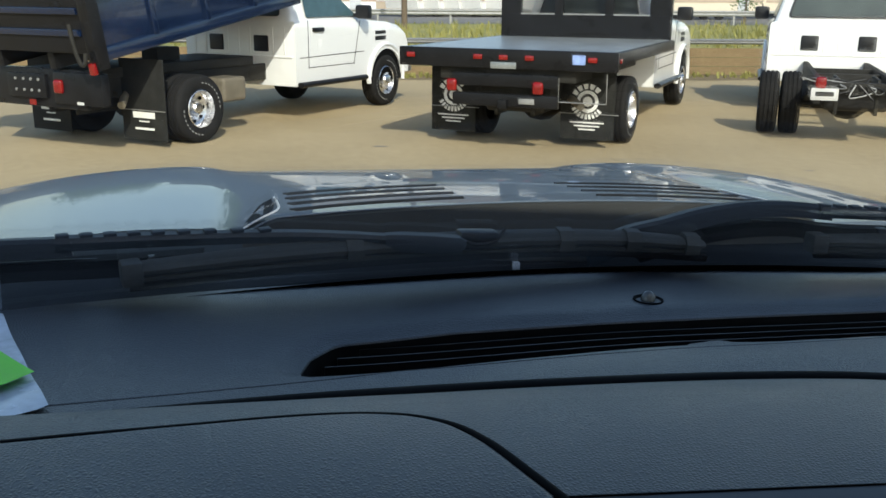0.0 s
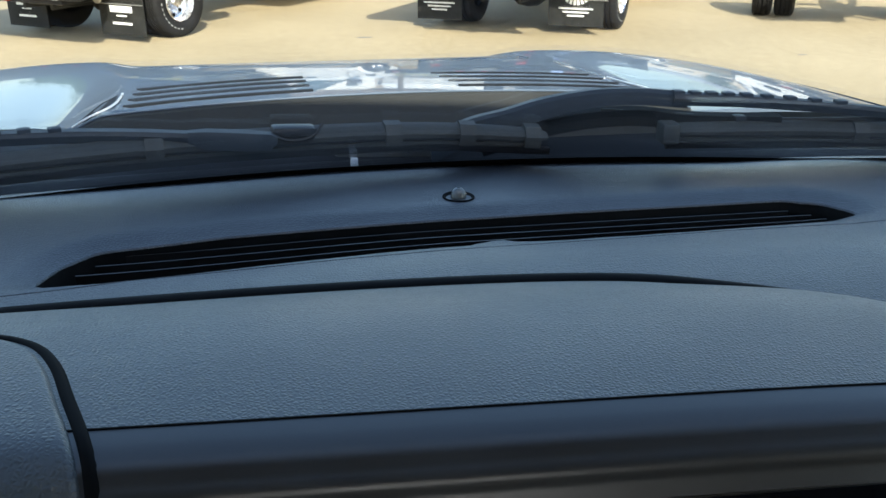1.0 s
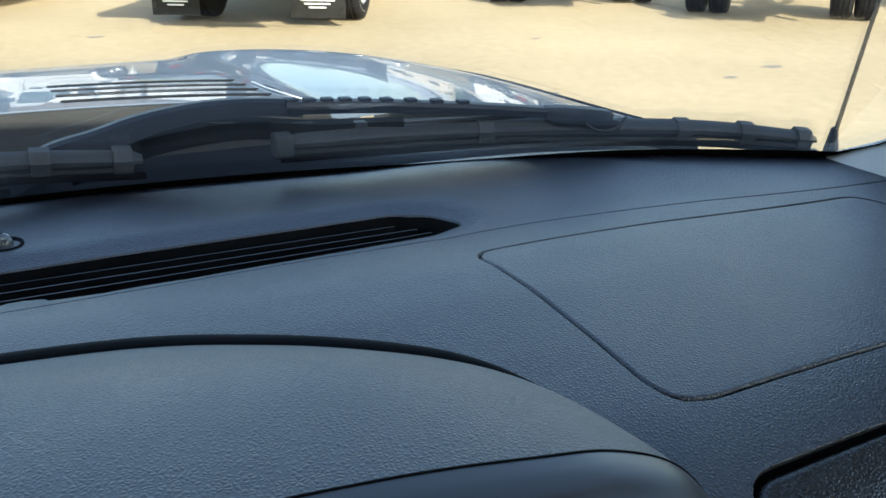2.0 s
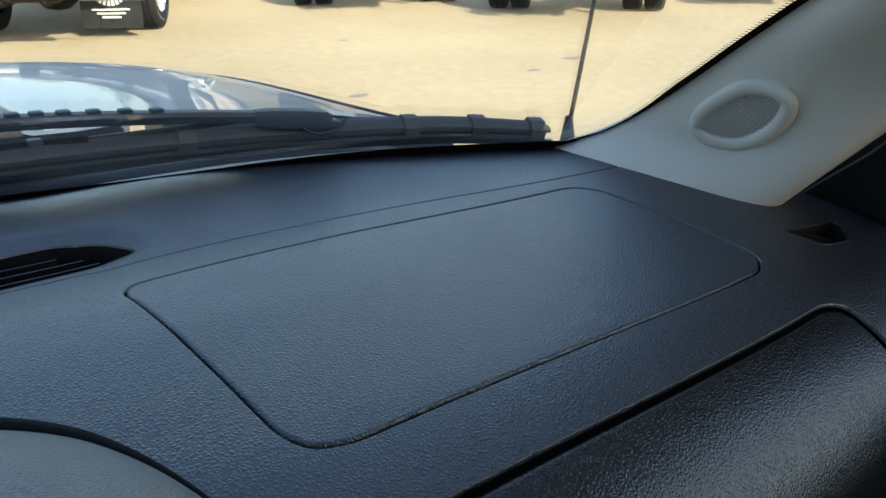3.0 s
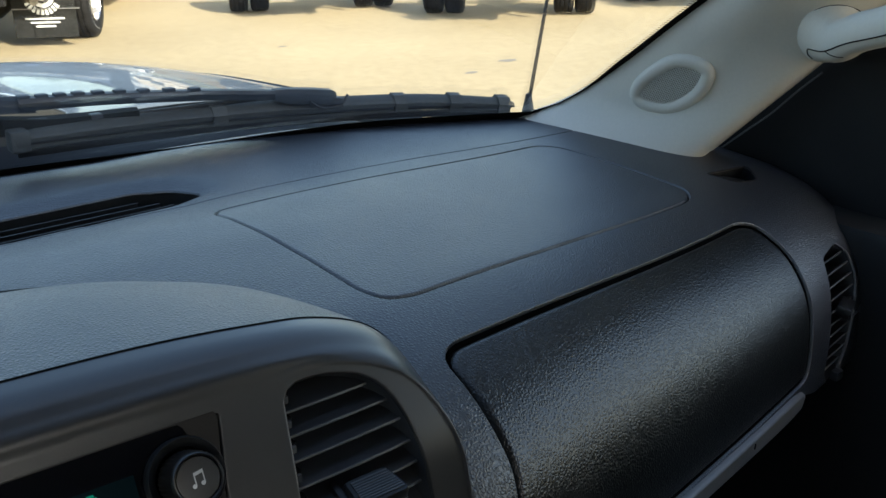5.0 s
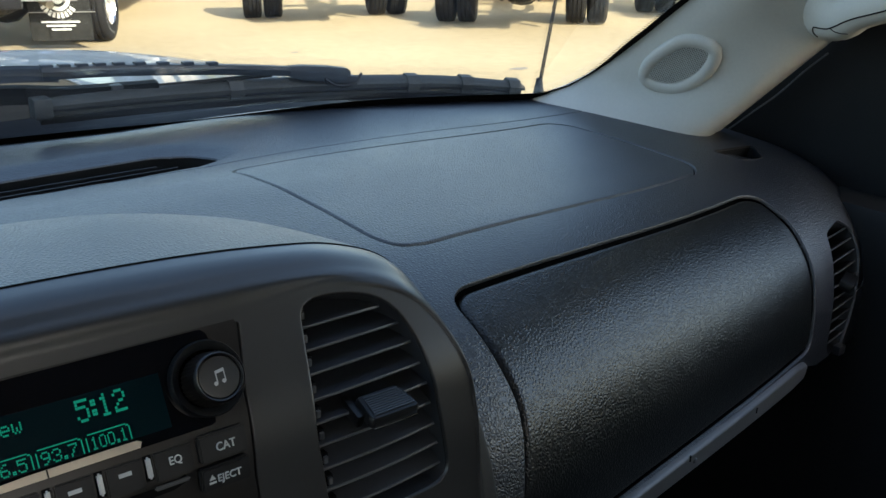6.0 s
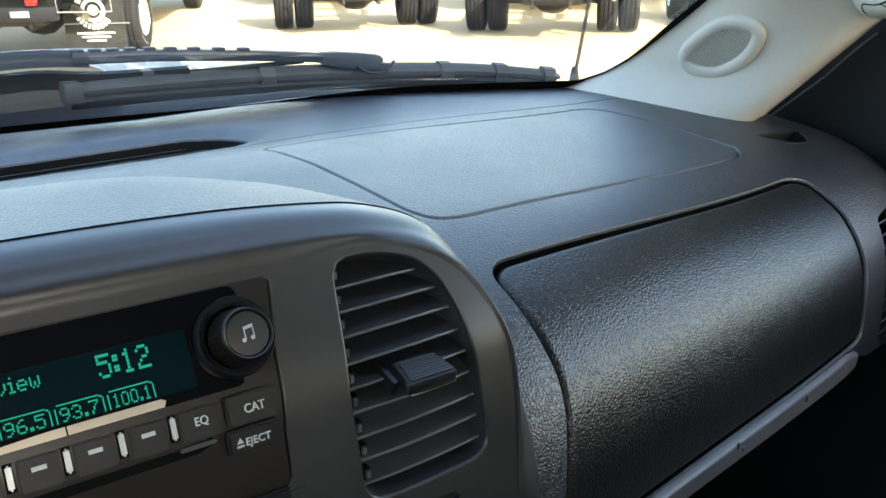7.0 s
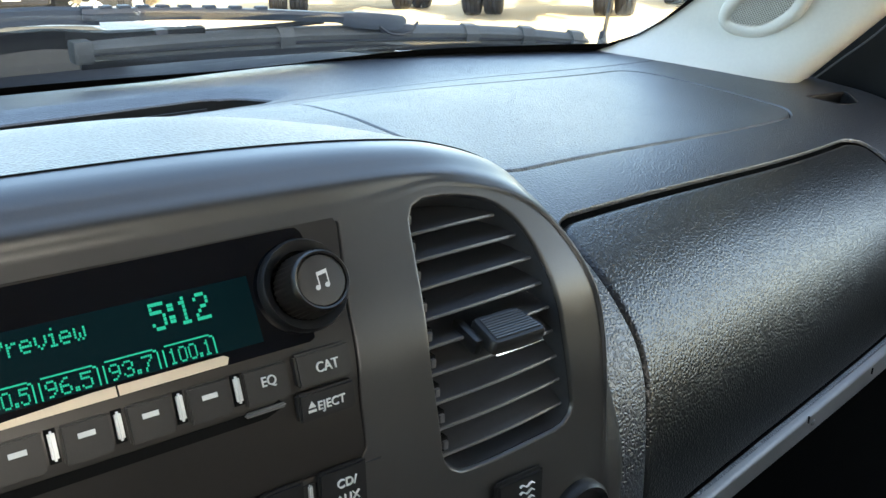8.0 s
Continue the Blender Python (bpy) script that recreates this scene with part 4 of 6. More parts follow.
part("faceplate", outline_slab(rounded([Vector(p) for p in ((-.071, .0468), (.1488, .0468), (.1430, .0205), (.1405, -.0115), (.1410, -.0328), (-.071, -.0328))], .0015, 2), -.004, .0006), M_RADIO, radio)
glass_pts = [(-.055, .0462), (.1320, .0462), (.1335, .044), (.137, .030), (.1325, .0170), (.1285, .0165), (.1280, .0118), (-.055, .0118)]
part("display_glass", outline_slab(rounded([Vector(p) for p in glass_pts], .0012, 2), .0002, .0012, .004), M_GLOSS, radio, "gloss black display window")
screen = part("screen", slab(bmesh.new(), -.030, .110, .0155, .0350, .0009, .00125, 0), M_SCREEN, radio, "dim blue-green lit screen")
DOTS = {"0": "01110 10001 10001 10001 10001 10001 01110", "1": "00100 01100 00100 00100 00100 00100 01110", "2": "01110 10001 00001 00110 01000 10000 11111",
        "3": "01110 10001 00001 00110 00001 10001 01110", "5": "11111 10000 11110 00001 00001 10001 01110", "6": "00110 01000 10000 11110 10001 10001 01110",
        "7": "11111 00001 00010 00100 00100 01000 01000", "9": "01110 10001 10001 01111 00001 00010 01100", ".": "00 00 00 00 00 11 11", ":": "00 11 11 00 11 11 00",
        "M": "10001 11011 10101 10101 10001 10001 10001", "P": "11110 10001 10001 11110 10000 10000 10000", "r": "0000 0000 1011 1100 1000 1000 1000", "e": "00000 00000 01110 10001 11111 10000 01110",
        "v": "00000 00000 10001 10001 10001 01010 00100", "i": "010 000 110 010 010 010 111", "w": "00000 00000 10001 10001 10101 10101 01010", " ": "00 00 00 00 00 00 00"}


def dots(text, x, z, wide, high, label, bold=1.0, gap=1):
    """Display text as separate lit dots, its lower left corner at x, z on the face."""
    cols = []
    for ch in text:
        r_ = DOTS[ch].split()
        cols += [[row[c] for row in r_] for c in range(len(r_[0]))] + [["0"] * 7] * gap
    cols = cols[:len(cols) - gap]
    dx, dz = wide / len(cols), high / 7
    bm = bmesh.new()
    for c, col in enumerate(cols):
        for r_, on in enumerate(col):
            if on == "1":
                x0, z0 = x + c * dx, z + (6 - r_) * dz
                bm.faces.new([bm.verts.new(on_face(a, b, .0015)) for a, b in ((x0, z0), (x0 + dx * .86 * bold, z0), (x0 + dx * .86 * bold, z0 + dz * .84), (x0, z0 + dz * .84))])
    return part("dot_text", bm, M_TEAL, screen, label, smooth=False)


dots("5:12", .0762, .0258, .0190, .0078, "green dot-matrix clock digits", 1.12)
dots("Preview", .0305, .0284, .0262, .0050, "green dot-matrix text")
bm = bmesh.new()
slab(bm, .0205, .0233, .0288, .0330, .00125, .0016, 0)
part("text_bar", bm, M_TEAL, screen)
dots("M", .0246, .0284, .0040, .0050, "green dot-matrix text")
for k, txt in enumerate(("100.5", "96.5", "93.7", "100.1")):
    x = .0218 + .0183 * k
    dots(txt, x + .0018, .0160, .0140 if len(txt) == 5 else .0134, .0044, "green dot-matrix station number")
    bm = bmesh.new()
    slab(bm, x + .0012, x + .0158, .02115, .02155, .00125, .0016, 0)
    slab(bm, x + .0158, x + .0168, .0206, .0211, .00125, .0016, 0)
    slab(bm, x + .0168, x + .0172, .0158, .0205, .00125, .0016, 0)
    slab(bm, x + .0003, x + .0007, .0158, .0205, .00125, .0016, 0)
    part("tab_line", bm, M_TEAL, screen)
# solid strip in place of a bright reflection on the display window
strip_ = [(.0260, .0134), (.054, .0146), (.0970, .0147), (.0965, .0120), (.022, .0118)]
part("reflection_strip", outline_slab(rounded([Vector(p) for p in strip_], .0006, 2), .0008, .0019, .004), M_WARM_GLINT, radio, "warm reflection painted as a strip along the display window")
part("strip_mark", slab(bmesh.new(), .0607, .0613, .0119, .0146, .0016, .0021, 0), M_DEEP, radio)
for k in range(-2, 4):
    x = .0402 + .0190 * k
    key = part("preset_key", slab(bmesh.new(), x - .0165 - .0002, x - .0025, -.0022, .0088, .0003, .0022, .0007), M_BLACK, radio, "preset key with a white dash")
    part("key_mark", slab(bmesh.new(), x - .0120, x - .0070, .0042, .0056, .0020, .0024, 0), M_WHITE, key)
    part("key_divider", slab(bmesh.new(), x - .0010, x + .0010, .0002, .0082, .0006, .0030, .0007), M_BRIGHT, radio, "small bright divider")
    bm = bmesh.new()
    slab(bm, x - .0016, x + .0016, -.0006, .0088, .0002, .0012, 0)
    part("divider_slot", bm, M_DEEP, radio)
key = part("tone_key", slab(bmesh.new(), .0992, .1152, -.0022, .0088, .0003, .0022, .0007), M_BLACK, radio)
write("EQ", .1050, .0029, .0042, M_WHITE, key, .0024, "white print", .0)
key = part("category_key", slab(bmesh.new(), .1172, .1382, -.0008, .0094, .0003, .0042, .0009), M_BLACK, radio)
write("CAT", .1242, .0026, .0044, M_WHITE, key, .0044, "white print", .0)
key = part("eject_key", slab(bmesh.new(), .1160, .1376, -.0122, -.0024, .0003, .0042, .0009), M_BLACK, radio)
write("EJECT", .1226, -.0090, .0042, M_WHITE, key, .0044, "white print", .0)
bm = bmesh.new()
a = [on_face(x, z, .0047) for x, z in ((.1190, -.0074), (.1220, -.0074), (.1205, -.0052))]
bm.faces.new([bm.verts.new(p) for p in a])
slab(bm, .1190, .1220, -.0090, -.0082, .0044, .0048, 0)
part("eject_symbol", bm, M_WHITE, key)
part("disc_slot", outline_slab(rounded([Vector(p) for p in ((-.040, -.0042), (.1085, -.0042), (.1110, -.0022), (.1130, -.0050), (.1060, -.0076), (-.040, -.0082))], .001, 2), .0002, .0009, .006), M_DEEP, radio, "narrow dark disc slot")
part("slot_lip", slab(bmesh.new(), .098, .1125, -.0052, -.0036, .0006, .0026, .0006), M_SILVER, radio)
# tuning knob
kc = on_face(.1284, .0276, .0)
kn = (on_face(.1284, .0190, 1) - on_face(.1284, .0190)).normalized()
km = Matrix.Translation(kc) @ kn.to_track_quat("X", "Z").to_matrix().to_4x4()
knob = part("tuning_knob", lathe(bmesh.new(), [(.0160, .0003), (.0162, .0038), (.0154, .0056), (.0136, .0046), (.0120, .0030)], 40, Matrix.Translation((0, 0, .0008)) @ km), M_BLACK, radio, "round ribbed tuning knob")
bm = bmesh.new()
n = 72
prof = [(.0114, .003), (.0108, .0150), (.0102, .0172), (.0096, .0180), (.0090, .0176)]
rws = []
for i in range(n):
    t = 2 * math.pi * i / n
    rws.append([km @ Vector((x, (r - (.0005 if i % 2 and j < 2 else 0)) * math.cos(t), (r - (.0005 if i % 2 and j < 2 else 0)) * math.sin(t))) for j, (r, x) in enumerate(prof)])
loft(bm, [[rws[i][j] for i in range(n)] for j in range(len(prof))], True, False)
part("ribbed_grip", bm, M_RADIO, knob)
part("cap", lathe(bmesh.new(), [(.0001, .0174), (.0060, .0173), (.0084, .0171), (.0091, .0164)], 40, km), M_FACE, knob)
bm = bmesh.new()


def cap_xy(u, v):
    """u right and v up on the knob's cap."""
    xr = Vector((1, 0, 0))
    up_ = kn.cross(xr)
    if up_.z < 0:
        up_ = -up_
    return kc + kn * .0179 + xr * u * .8 + up_ * v * .8


for u in (-.0022, .0022):
    bm.faces.new([bm.verts.new(cap_xy(u + .0009 * math.cos(t) * 1.25 - .0006, -.0028 + .0011 * math.sin(t) + (.0004 if u > 0 else 0))) for t in np.linspace(0, 2 * math.pi, 12, endpoint=False)])
    bm.faces.new([bm.verts.new(cap_xy(*q)) for q in ((u, -.0026), (u + .0006, -.0026), (u + .0006, .0036), (u, .0034))])
bm.faces.new([bm.verts.new(cap_xy(*q)) for q in ((-.0022, .0034), (.0028, .0042), (.0028, .0026), (-.0022, .0018))])
part("note_mark", bm, M_WHITE, knob, smooth=False)

# second row of keys under the radio and the climate controls
low = thing("lower_controls", CAB, "dark row of keys under the radio", "car controls")
part("key_panel", slab(bmesh.new(), -.071, .1485, -.062, -.0350, -.002, .0008, .001), M_FACE, low)
key = part("source_key", slab(bmesh.new(), .1205, .1398, -.056, -.0322, .0006, .0032, .001), M_BLACK, low)
write("CD/", .1272, -.0400, .0046, M_WHITE, key, .0034, "", .0)
write("AUX", .1266, -.0462, .0046, M_WHITE, key, .0034, "", .0)
part("key_divider", slab(bmesh.new(), .1170, .1184, -.046, -.0355, .0006, .003, .0006), M_BRIGHT, low)
part("blank_key", slab(bmesh.new(), .0985, .1150, -.056, -.0322, .0006, .0032, .001), M_BLACK, low)
key = part("heat_key", slab(bmesh.new(), .199, .2245, -.095, -.0665, .0006, .0045, .0015), M_BLACK, low, "black key with a white wave symbol")
bm = bmesh.new()
for k in range(3):
    z = -.0715 - .0032 * k
    sweep(bm, [on_face(.2105 + .0011 * i, z + .0007 * math.sin(i * 1.4), .0048) for i in range(8)], oval(.0006, .0003, 5))
part("wave_symbol", bm, M_WHITE, key)
part("dial_ring", lathe(bmesh.new(), [(.016, .0), (.016, .004), (.0145, .006), (.012, .004)], 36, Matrix.Translation(on_face(.2490, -.101, .0)) @ pose(0, 0, 0, 0, 0, -90)), M_BLACK, low)

# ---- centre air outlet ----
vent = thing("air_vent", CAB, "black slatted dashboard air outlet with a thumb tab", "air vent")
bm = bmesh.new()
ln = even(vent_line, .005)
loft(bm, [[on_face(p.x, p.y, -.002) for p in ln], [on_face(p.x, p.y, -.030) for p in ln]], True, False)
part("duct", bm, M_SLAT, vent)
# back of the duct painted near-black for the shade inside
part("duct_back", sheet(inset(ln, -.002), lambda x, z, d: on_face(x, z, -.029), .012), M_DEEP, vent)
LEFT = [(.1812, .0360), (.1796, .0269), (.1784, .0175), (.1770, .0068), (.1765, -.0046), (.1768, -.0157), (.1774, -.0275), (.1788, -.0390), (.1802, -.0512)]
for k, (x, z) in enumerate(LEFT):
    zr = z + .0004 + .0003 * k
    xr = float(np.interp(-zr, [-.046, -.0335, -.019, 0, .0265, .049], [.2060, .2285, .2352, .2385, .2412, .2440])) - .0008
    rows_ = []
    for i in range(9):
        u = i / 8
        xx, zz = x - .002 + (xr - x + .002) * u, z + (zr - z) * u
        bow = .0015 * math.sin(math.pi * u)
        rows_.append([on_face(xx, zz, -.0065 + bow), on_face(xx, zz + .0012, -.0065 + bow), on_face(xx, zz + .0112, -.022), on_face(xx, zz + .0098, -.022)])
    slat = part("slat", loft(bmesh.new(), rows_, True, True), M_SLAT, vent)
    # edge highlight put in as a paler line along each slat
    part("slat_glint", sweep(bmesh.new(), [(r[0] + r[1]) * .5 for r in rows_], oval(.0006, .0008, 6)), M_EDGE_GLINT, slat)
    p = on_face(x + .0006, z + .0055, -.0062)
    bm = bmesh.new()
    box(bm, -.0011, .0011, -.0012, .003, -.0018, .0018, .0004, Matrix.Translation(p))
    part("pivot_pin", bm, M_EDGE_GLINT, vent)
    part("pivot_slot", boxed(-.0016, .0016, .0002, .004, -.0028, .0028, 0, Matrix.Translation(p)), M_DEEP, vent)
tab_m = Matrix.Translation(on_face(.2088, -.0036, .001)) @ pose(0, 0, 0, 15, 0, 0)
tab_pts = [(-.0120, -.0085), (.0128, -.0085), (.0136, -.0060), (.0105, .0080), (-.0125, .0080), (-.0132, -.0060)]
bm = bmesh.new()
rings = [[tab_m @ Vector((p.x * k, p.y * k + (1 - k) * -.001, z)) for p in rounded(flat(tab_pts), .002, 3)] for k, z in ((.90, -.0036), (1.0, -.0026), (1.0, .0018), (.94, .0030))]
loft(bm, rings, True, True)
tab = part("thumb_tab", bm, M_BLACK, vent, "ribbed thumb tab")
for k in range(9):
    part("rib", boxed(-.0105 + .0001 * k, .0115 - .0003 * k, -.00045, .00045, .0, .0007, 0, tab_m @ Matrix.Translation((0, -.0058 + .0014 * k, .0029))), M_FACE, tab)
part("tab_web", boxed(-.0165, -.0125, -.002, .014, -.0065, .0005, .0012, tab_m), M_BLACK, tab)
part("lower_edge", sweep(bmesh.new(), [tab_m @ Vector((x, -.0088, -.0024 - .0006 * (1 - (x / .013) ** 2))) for x in np.linspace(-.0115, .0125, 9)], oval(.0004, .0005, 6)), M_CHROME, tab)

# ---- doors, roof and back of the cab ----
shell = thing("wall_cab", CAB, "dark door panels and cloth-lined cab shell around the dashboard", "vehicle cab", kind="structure")
for sgn in (1, -1):
    bm = bmesh.new()
    box(bm, sgn * .86 if sgn > 0 else -.98, .98 if sgn > 0 else -.86, -1.45, -.10, -.95, -.050, .02)
    door = part("door_panel", bm, M_DOOR, shell, "dark plastic door panel")
    bm = bmesh.new()
    loft(bm, [[(sgn * .905, -.02, -.10), (sgn * .905, -.405, -.10), (sgn * .885, -.405, .20), (sgn * .885, -.36, .20)], [(sgn * .93, -.02, -.10), (sgn * .93, -.405, -.10), (sgn * .91, -.405, .20), (sgn * .91, -.36, .20)]], True, True)
    part("sail_panel", bm, M_SLIT, shell, "black sail panel in the corner of the door window")
    # thin pale line painted for the highlight along the trim edge
    part("sail_edge_glint", sweep(bmesh.new(), [Vector((sgn * x, y, z)) for x, y, z in spline([(0.884, -0.204, -0.016), (0.884, -0.234, 0.011), (0.884, -0.261, 0.035), (0.884, -0.286, 0.062), (0.884, -0.31, 0.085)], 24)], oval(.0010, .0010, 6), up=(1, 0, 0)), M_EDGE_GLINT, shell)
    part("window_post", boxed(.896, .93, -.412, -.396, -.09, .42, .003, pose(0, 0, 0) if sgn > 0 else Matrix.Scale(-1, 4, (1, 0, 0))), M_TRIM, shell)
    part("window_seal", boxed(.898, .93, -.424, -.413, -.09, .42, .003, pose(0, 0, 0) if sgn > 0 else Matrix.Scale(-1, 4, (1, 0, 0))), M_DOOR, shell)
    # unseen upper window frame, added to block sky mirrored in the glove box
    bm = bmesh.new()
    loft(bm, [[(sgn * (x + dx), y + dy, z + dz) for dx, dy, dz in ((0, 0, .05), (0, 0, -.075), (.04, 0, -.075), (.04, 0, .05))] for x, y, z in ((.888, -.36, .20), (.884, -.45, .275), (.876, -.58, .37), (.866, -.74, .46), (.86, -.95, .475), (.86, -1.42, .47))], True, True)
    part("sky_mask_frame", bm, M_DOOR, shell, "unseen dark door window frame, added to cut the sky's reflection in the glove box")
    part("window_rail", boxed(.80, .93, -1.45, -.30, .40, .56, .02, pose(0, 0, 0) if sgn > 0 else Matrix.Scale(-1, 4, (1, 0, 0))), M_LINER, shell)
    part("rear_post", boxed(.80, .98, -1.62, -1.40, -.95, .56, .02, pose(0, 0, 0) if sgn > 0 else Matrix.Scale(-1, 4, (1, 0, 0))), M_LINER, shell)
    part("cowl_side", boxed(.905, .98, -.10, .30, -.95, -.16, .01, pose(0, 0, 0) if sgn > 0 else Matrix.Scale(-1, 4, (1, 0, 0))), M_DOOR, shell)
bm = bmesh.new()
loft(bm, [[pillar_point(z, v / 40) * 1 for v in range(41)] for z in np.linspace(-.06, .56, 20)], False, False)
bmesh.ops.transform(bm, matrix=Matrix.Scale(-1, 4, (1, 0, 0)), verts=bm.verts)
part("driver_pillar", bm, M_TRIM, shell)
part("headliner", boxed(-.90, .90, -1.62, -.68, .55, .60, .02), M_LINER, shell)
bm = bmesh.new()
loft(bm, [[(x, y, .615 + .03 * math.cos(x * 1.6) - .10 * max(0, abs(x) - .78) - .05 * max(0, y + .86)) for x in np.linspace(-.93, .93, 16)] for y in np.linspace(-1.68, -.64, 10)], False, False)
part("roof_skin", bm, M_HOODPAINT, shell, "blue-grey painted roof")
for sgn in (1, -1):
    bm = bmesh.new()
    loft(bm, [[(sgn * (.985 + .03 * math.sin(v * math.pi)), y, -.95 + .89 * v) for y in np.linspace(-1.66, -.06, 8)] for v in np.linspace(0, 1, 8)], False, False)
    part("door_skin", bm, M_HOODPAINT, shell, "blue-grey painted door")
bm = bmesh.new()
box(bm, -.90, .90, -1.66, -1.60, -.95, .24, .01)
box(bm, -.90, .90, -1.66, -1.60, .44, .60, .01)
box(bm, -.90, -.22, -1.66, -1.60, .23, .45, .01)
box(bm, .22, .90, -1.66, -1.60, .23, .45, .01)
part("back_panel", bm, M_LINER, shell, "back wall of the cab around its rear window opening")
part("cab_floor", boxed(-.95, .95, -1.66, .30, -1.0, -.95, .0), M_DOOR, shell)
part("firewall", boxed(-.95, .95, .26, .30, -.95, -.12, .0), M_DOOR, shell)
M_SEAT = material("tan_grey_cloth", (0.25, 0.205, 0.165), 0.9, vary=0.1, scale=12, fine=300, bump=0.3, bump_scale=500)
seat = thing("bench_seat", CAB, "tan-grey cloth bench seat behind the dashboard", "seat")
part("cushion", boxed(-.80, .80, -1.45, -.95, -.62, -.35, .06, seg=3), M_SEAT, seat)
part("seat_back", boxed(-.80, .80, -1.60, -1.42, -.45, .18, .06, seg=3), M_SEAT, seat)

# a plastic sleeve with a green tag lies on the pad by the driver's pillar
sleeve = thing("plastic_sleeve", CAB, "clear plastic sleeve with a bright green tag lying on the dash", "document sleeve")
q = [(-.60, .255), (-.54, .266), (-.455, .469), (-.478, .488), (-.66, .52), (-.70, .30)]
part("sleeve", sheet([Vector(p) for p in q], lambda x, s, d: on_skin(x, s, -.004 - .002 * math.sin(60 * x) * math.sin(40 * s)), .015), M_PAPER, sleeve)
q = [(-.62, .345), (-.515, .359), (-.478, .412), (-.49, .443), (-.62, .45)]
part("tag", sheet([Vector(p) for p in q], lambda x, s, d: on_skin(x, s, -.008), .015), M_GREEN, sleeve)

# ---- the lot ----
LOT_TURN = 5.0


def ground_sheet():
    bm = bmesh.new()
    r = [-900, -60, -20, -6, 0, 6, 12, 19, 30, 60, 200, 900]
    vs = [[bm.verts.new((x, y, 0)) for x in (-900, -80, -20, 0, 20, 80, 900)] for y in r]
    for a, b in zip(vs, vs[1:]):
        for i in range(6):
            bm.faces.new((a[i], a[i + 1], b[i + 1], b[i]))
    return bm


ground = whole("ground", ground_sheet(), M_CONCRETE, pose(0, 0, 0), "tan worn concrete parking lot", "ground", kind="structure", smooth=False)
M_CRACK = material("asphalt_patch", (0.20, 0.18, 0.15), 0.9, vary=0.2, scale=6)
rng = random.Random(5)
for x, y, r in ((-0.93, 10.69, .09), (5.2, 7.5, .10), (4.6, 7.2, .07), (2.9, 7.0, .09), (6.3, 6.4, .11), (0.8, 8.2, .05), (3.6, 9.4, .05)):
    bm = bmesh.new()
    pts = [(x + r * (1 + .35 * rng.uniform(-1, 1)) * math.cos(a), y + .55 * r * (1 + .35 * rng.uniform(-1, 1)) * math.sin(a), .004) for a in np.linspace(0, 6.28, 14, endpoint=False)]
    bm.faces.new([bm.verts.new(p) for p in pts])
    whole("ground_stain", bm, M_CRACK, pose(0, 0, 0), "small dark chipped spot in the concrete", "ground mark", "lot stains", "structure", smooth=False)

TRUCKS = {
    "dump": pose(-4.054, 11.377, 0, 0, 0, -27.3),
    "flat": pose(1.013, 11.60, 0, 0, 0, -22.5),
    "bare": pose(4.95, 11.95, 0, 0, 0, -17),
    "bare2": pose(6.94, 10.18, 0, 0, 0, -34),
    "bare3": pose(9.8, 9.7, 0, 0, 0, -34),
}
SIDEWALL = [(.215, .10), (.235, .115), (.30, .122), (.355, .118), (.385, .105), (.396, .085)]
TREAD = [(.399, -.062), (.386, -.058), (.386, -.048), (.400, -.044), (.401, -.010), (.387, -.006), (.387, .006), (.401, .010), (.400, .044), (.386, .048), (.386, .058), (.399, .062)]
TYRE_PROFILE = [(r, -x) for r, x in SIDEWALL] + TREAD + SIDEWALL[::-1]


def tyre_mesh():
    return mesh_of("tyre", lathe(bmesh.new(), TYRE_PROFILE, 40), M_TYRE)


def letter_ring_mesh():
    bm = bmesh.new()
    for i in range(34):
        if i % 17 > 8:
            continue
        a = 2 * math.pi * i / 34
        vs = []
        for r, d in ((.297, -.055), (.297, .055), (.312, .05), (.312, -.05)):
            vs.append(bm.verts.new((.1235, r * math.cos(a + d), r * math.sin(a + d))))
        bm.faces.new(vs)
    return mesh_of("tyre_lettering", bm, M_TYREPRINT, False)


def rim_mesh(deep):
    """A polished wheel: deep dish for a rear pair, domed for the front."""
    bm = bmesh.new()
    s = -1 if deep else 1
    lathe(bm, [(.222, .112), (.214, .118), (.206, .100), (.200, .0 if deep else .07), (.17, -.015 if deep else .085), (.12, -.02 if deep else .100), (.095, -.01 if deep else .110), (.085, .05 if deep else .135), (.06, .075 if deep else .150), (.0001, .078 if deep else .152)], 40)
    return mesh_of("rim", bm, M_ALLOY)


def hole_mesh(deep):
    bm = bmesh.new()
    for k in range(8 if deep else 5):
        a = 2 * math.pi * k / (8 if deep else 5)
        c = Matrix.Rotation(a, 4, "X") @ Matrix.Translation((-.012 if deep else .088, .155, 0)) @ pose(0, 0, 0, 0, 90, 0)
        bmesh.ops.create_circle(bm, cap_ends=True, segments=12, radius=.024, matrix=c)
    return mesh_of("rim_holes", bm, M_DEEP, False)


def nut_mesh(deep):
    """A ring of eight wheel nuts round the hub."""
    bm = bmesh.new()
    for k in range(8):
        lathe(bm, [(.0001, .024), (.009, .022), (.012, .012), (.013, .0)], 8, Matrix.Rotation(2 * math.pi * (k + .5) / 8, 4, "X") @ Matrix.Translation((-.012 if deep else .100, .112, 0)))
    return mesh_of("wheel_nuts", bm, M_ALLOY)


TYRE, RING = tyre_mesh(), letter_ring_mesh()
RIMS = {True: rim_mesh(True), False: rim_mesh(False)}
HOLES = {True: hole_mesh(True), False: hole_mesh(False)}
NUTS = {True: nut_mesh(True), False: nut_mesh(False)}


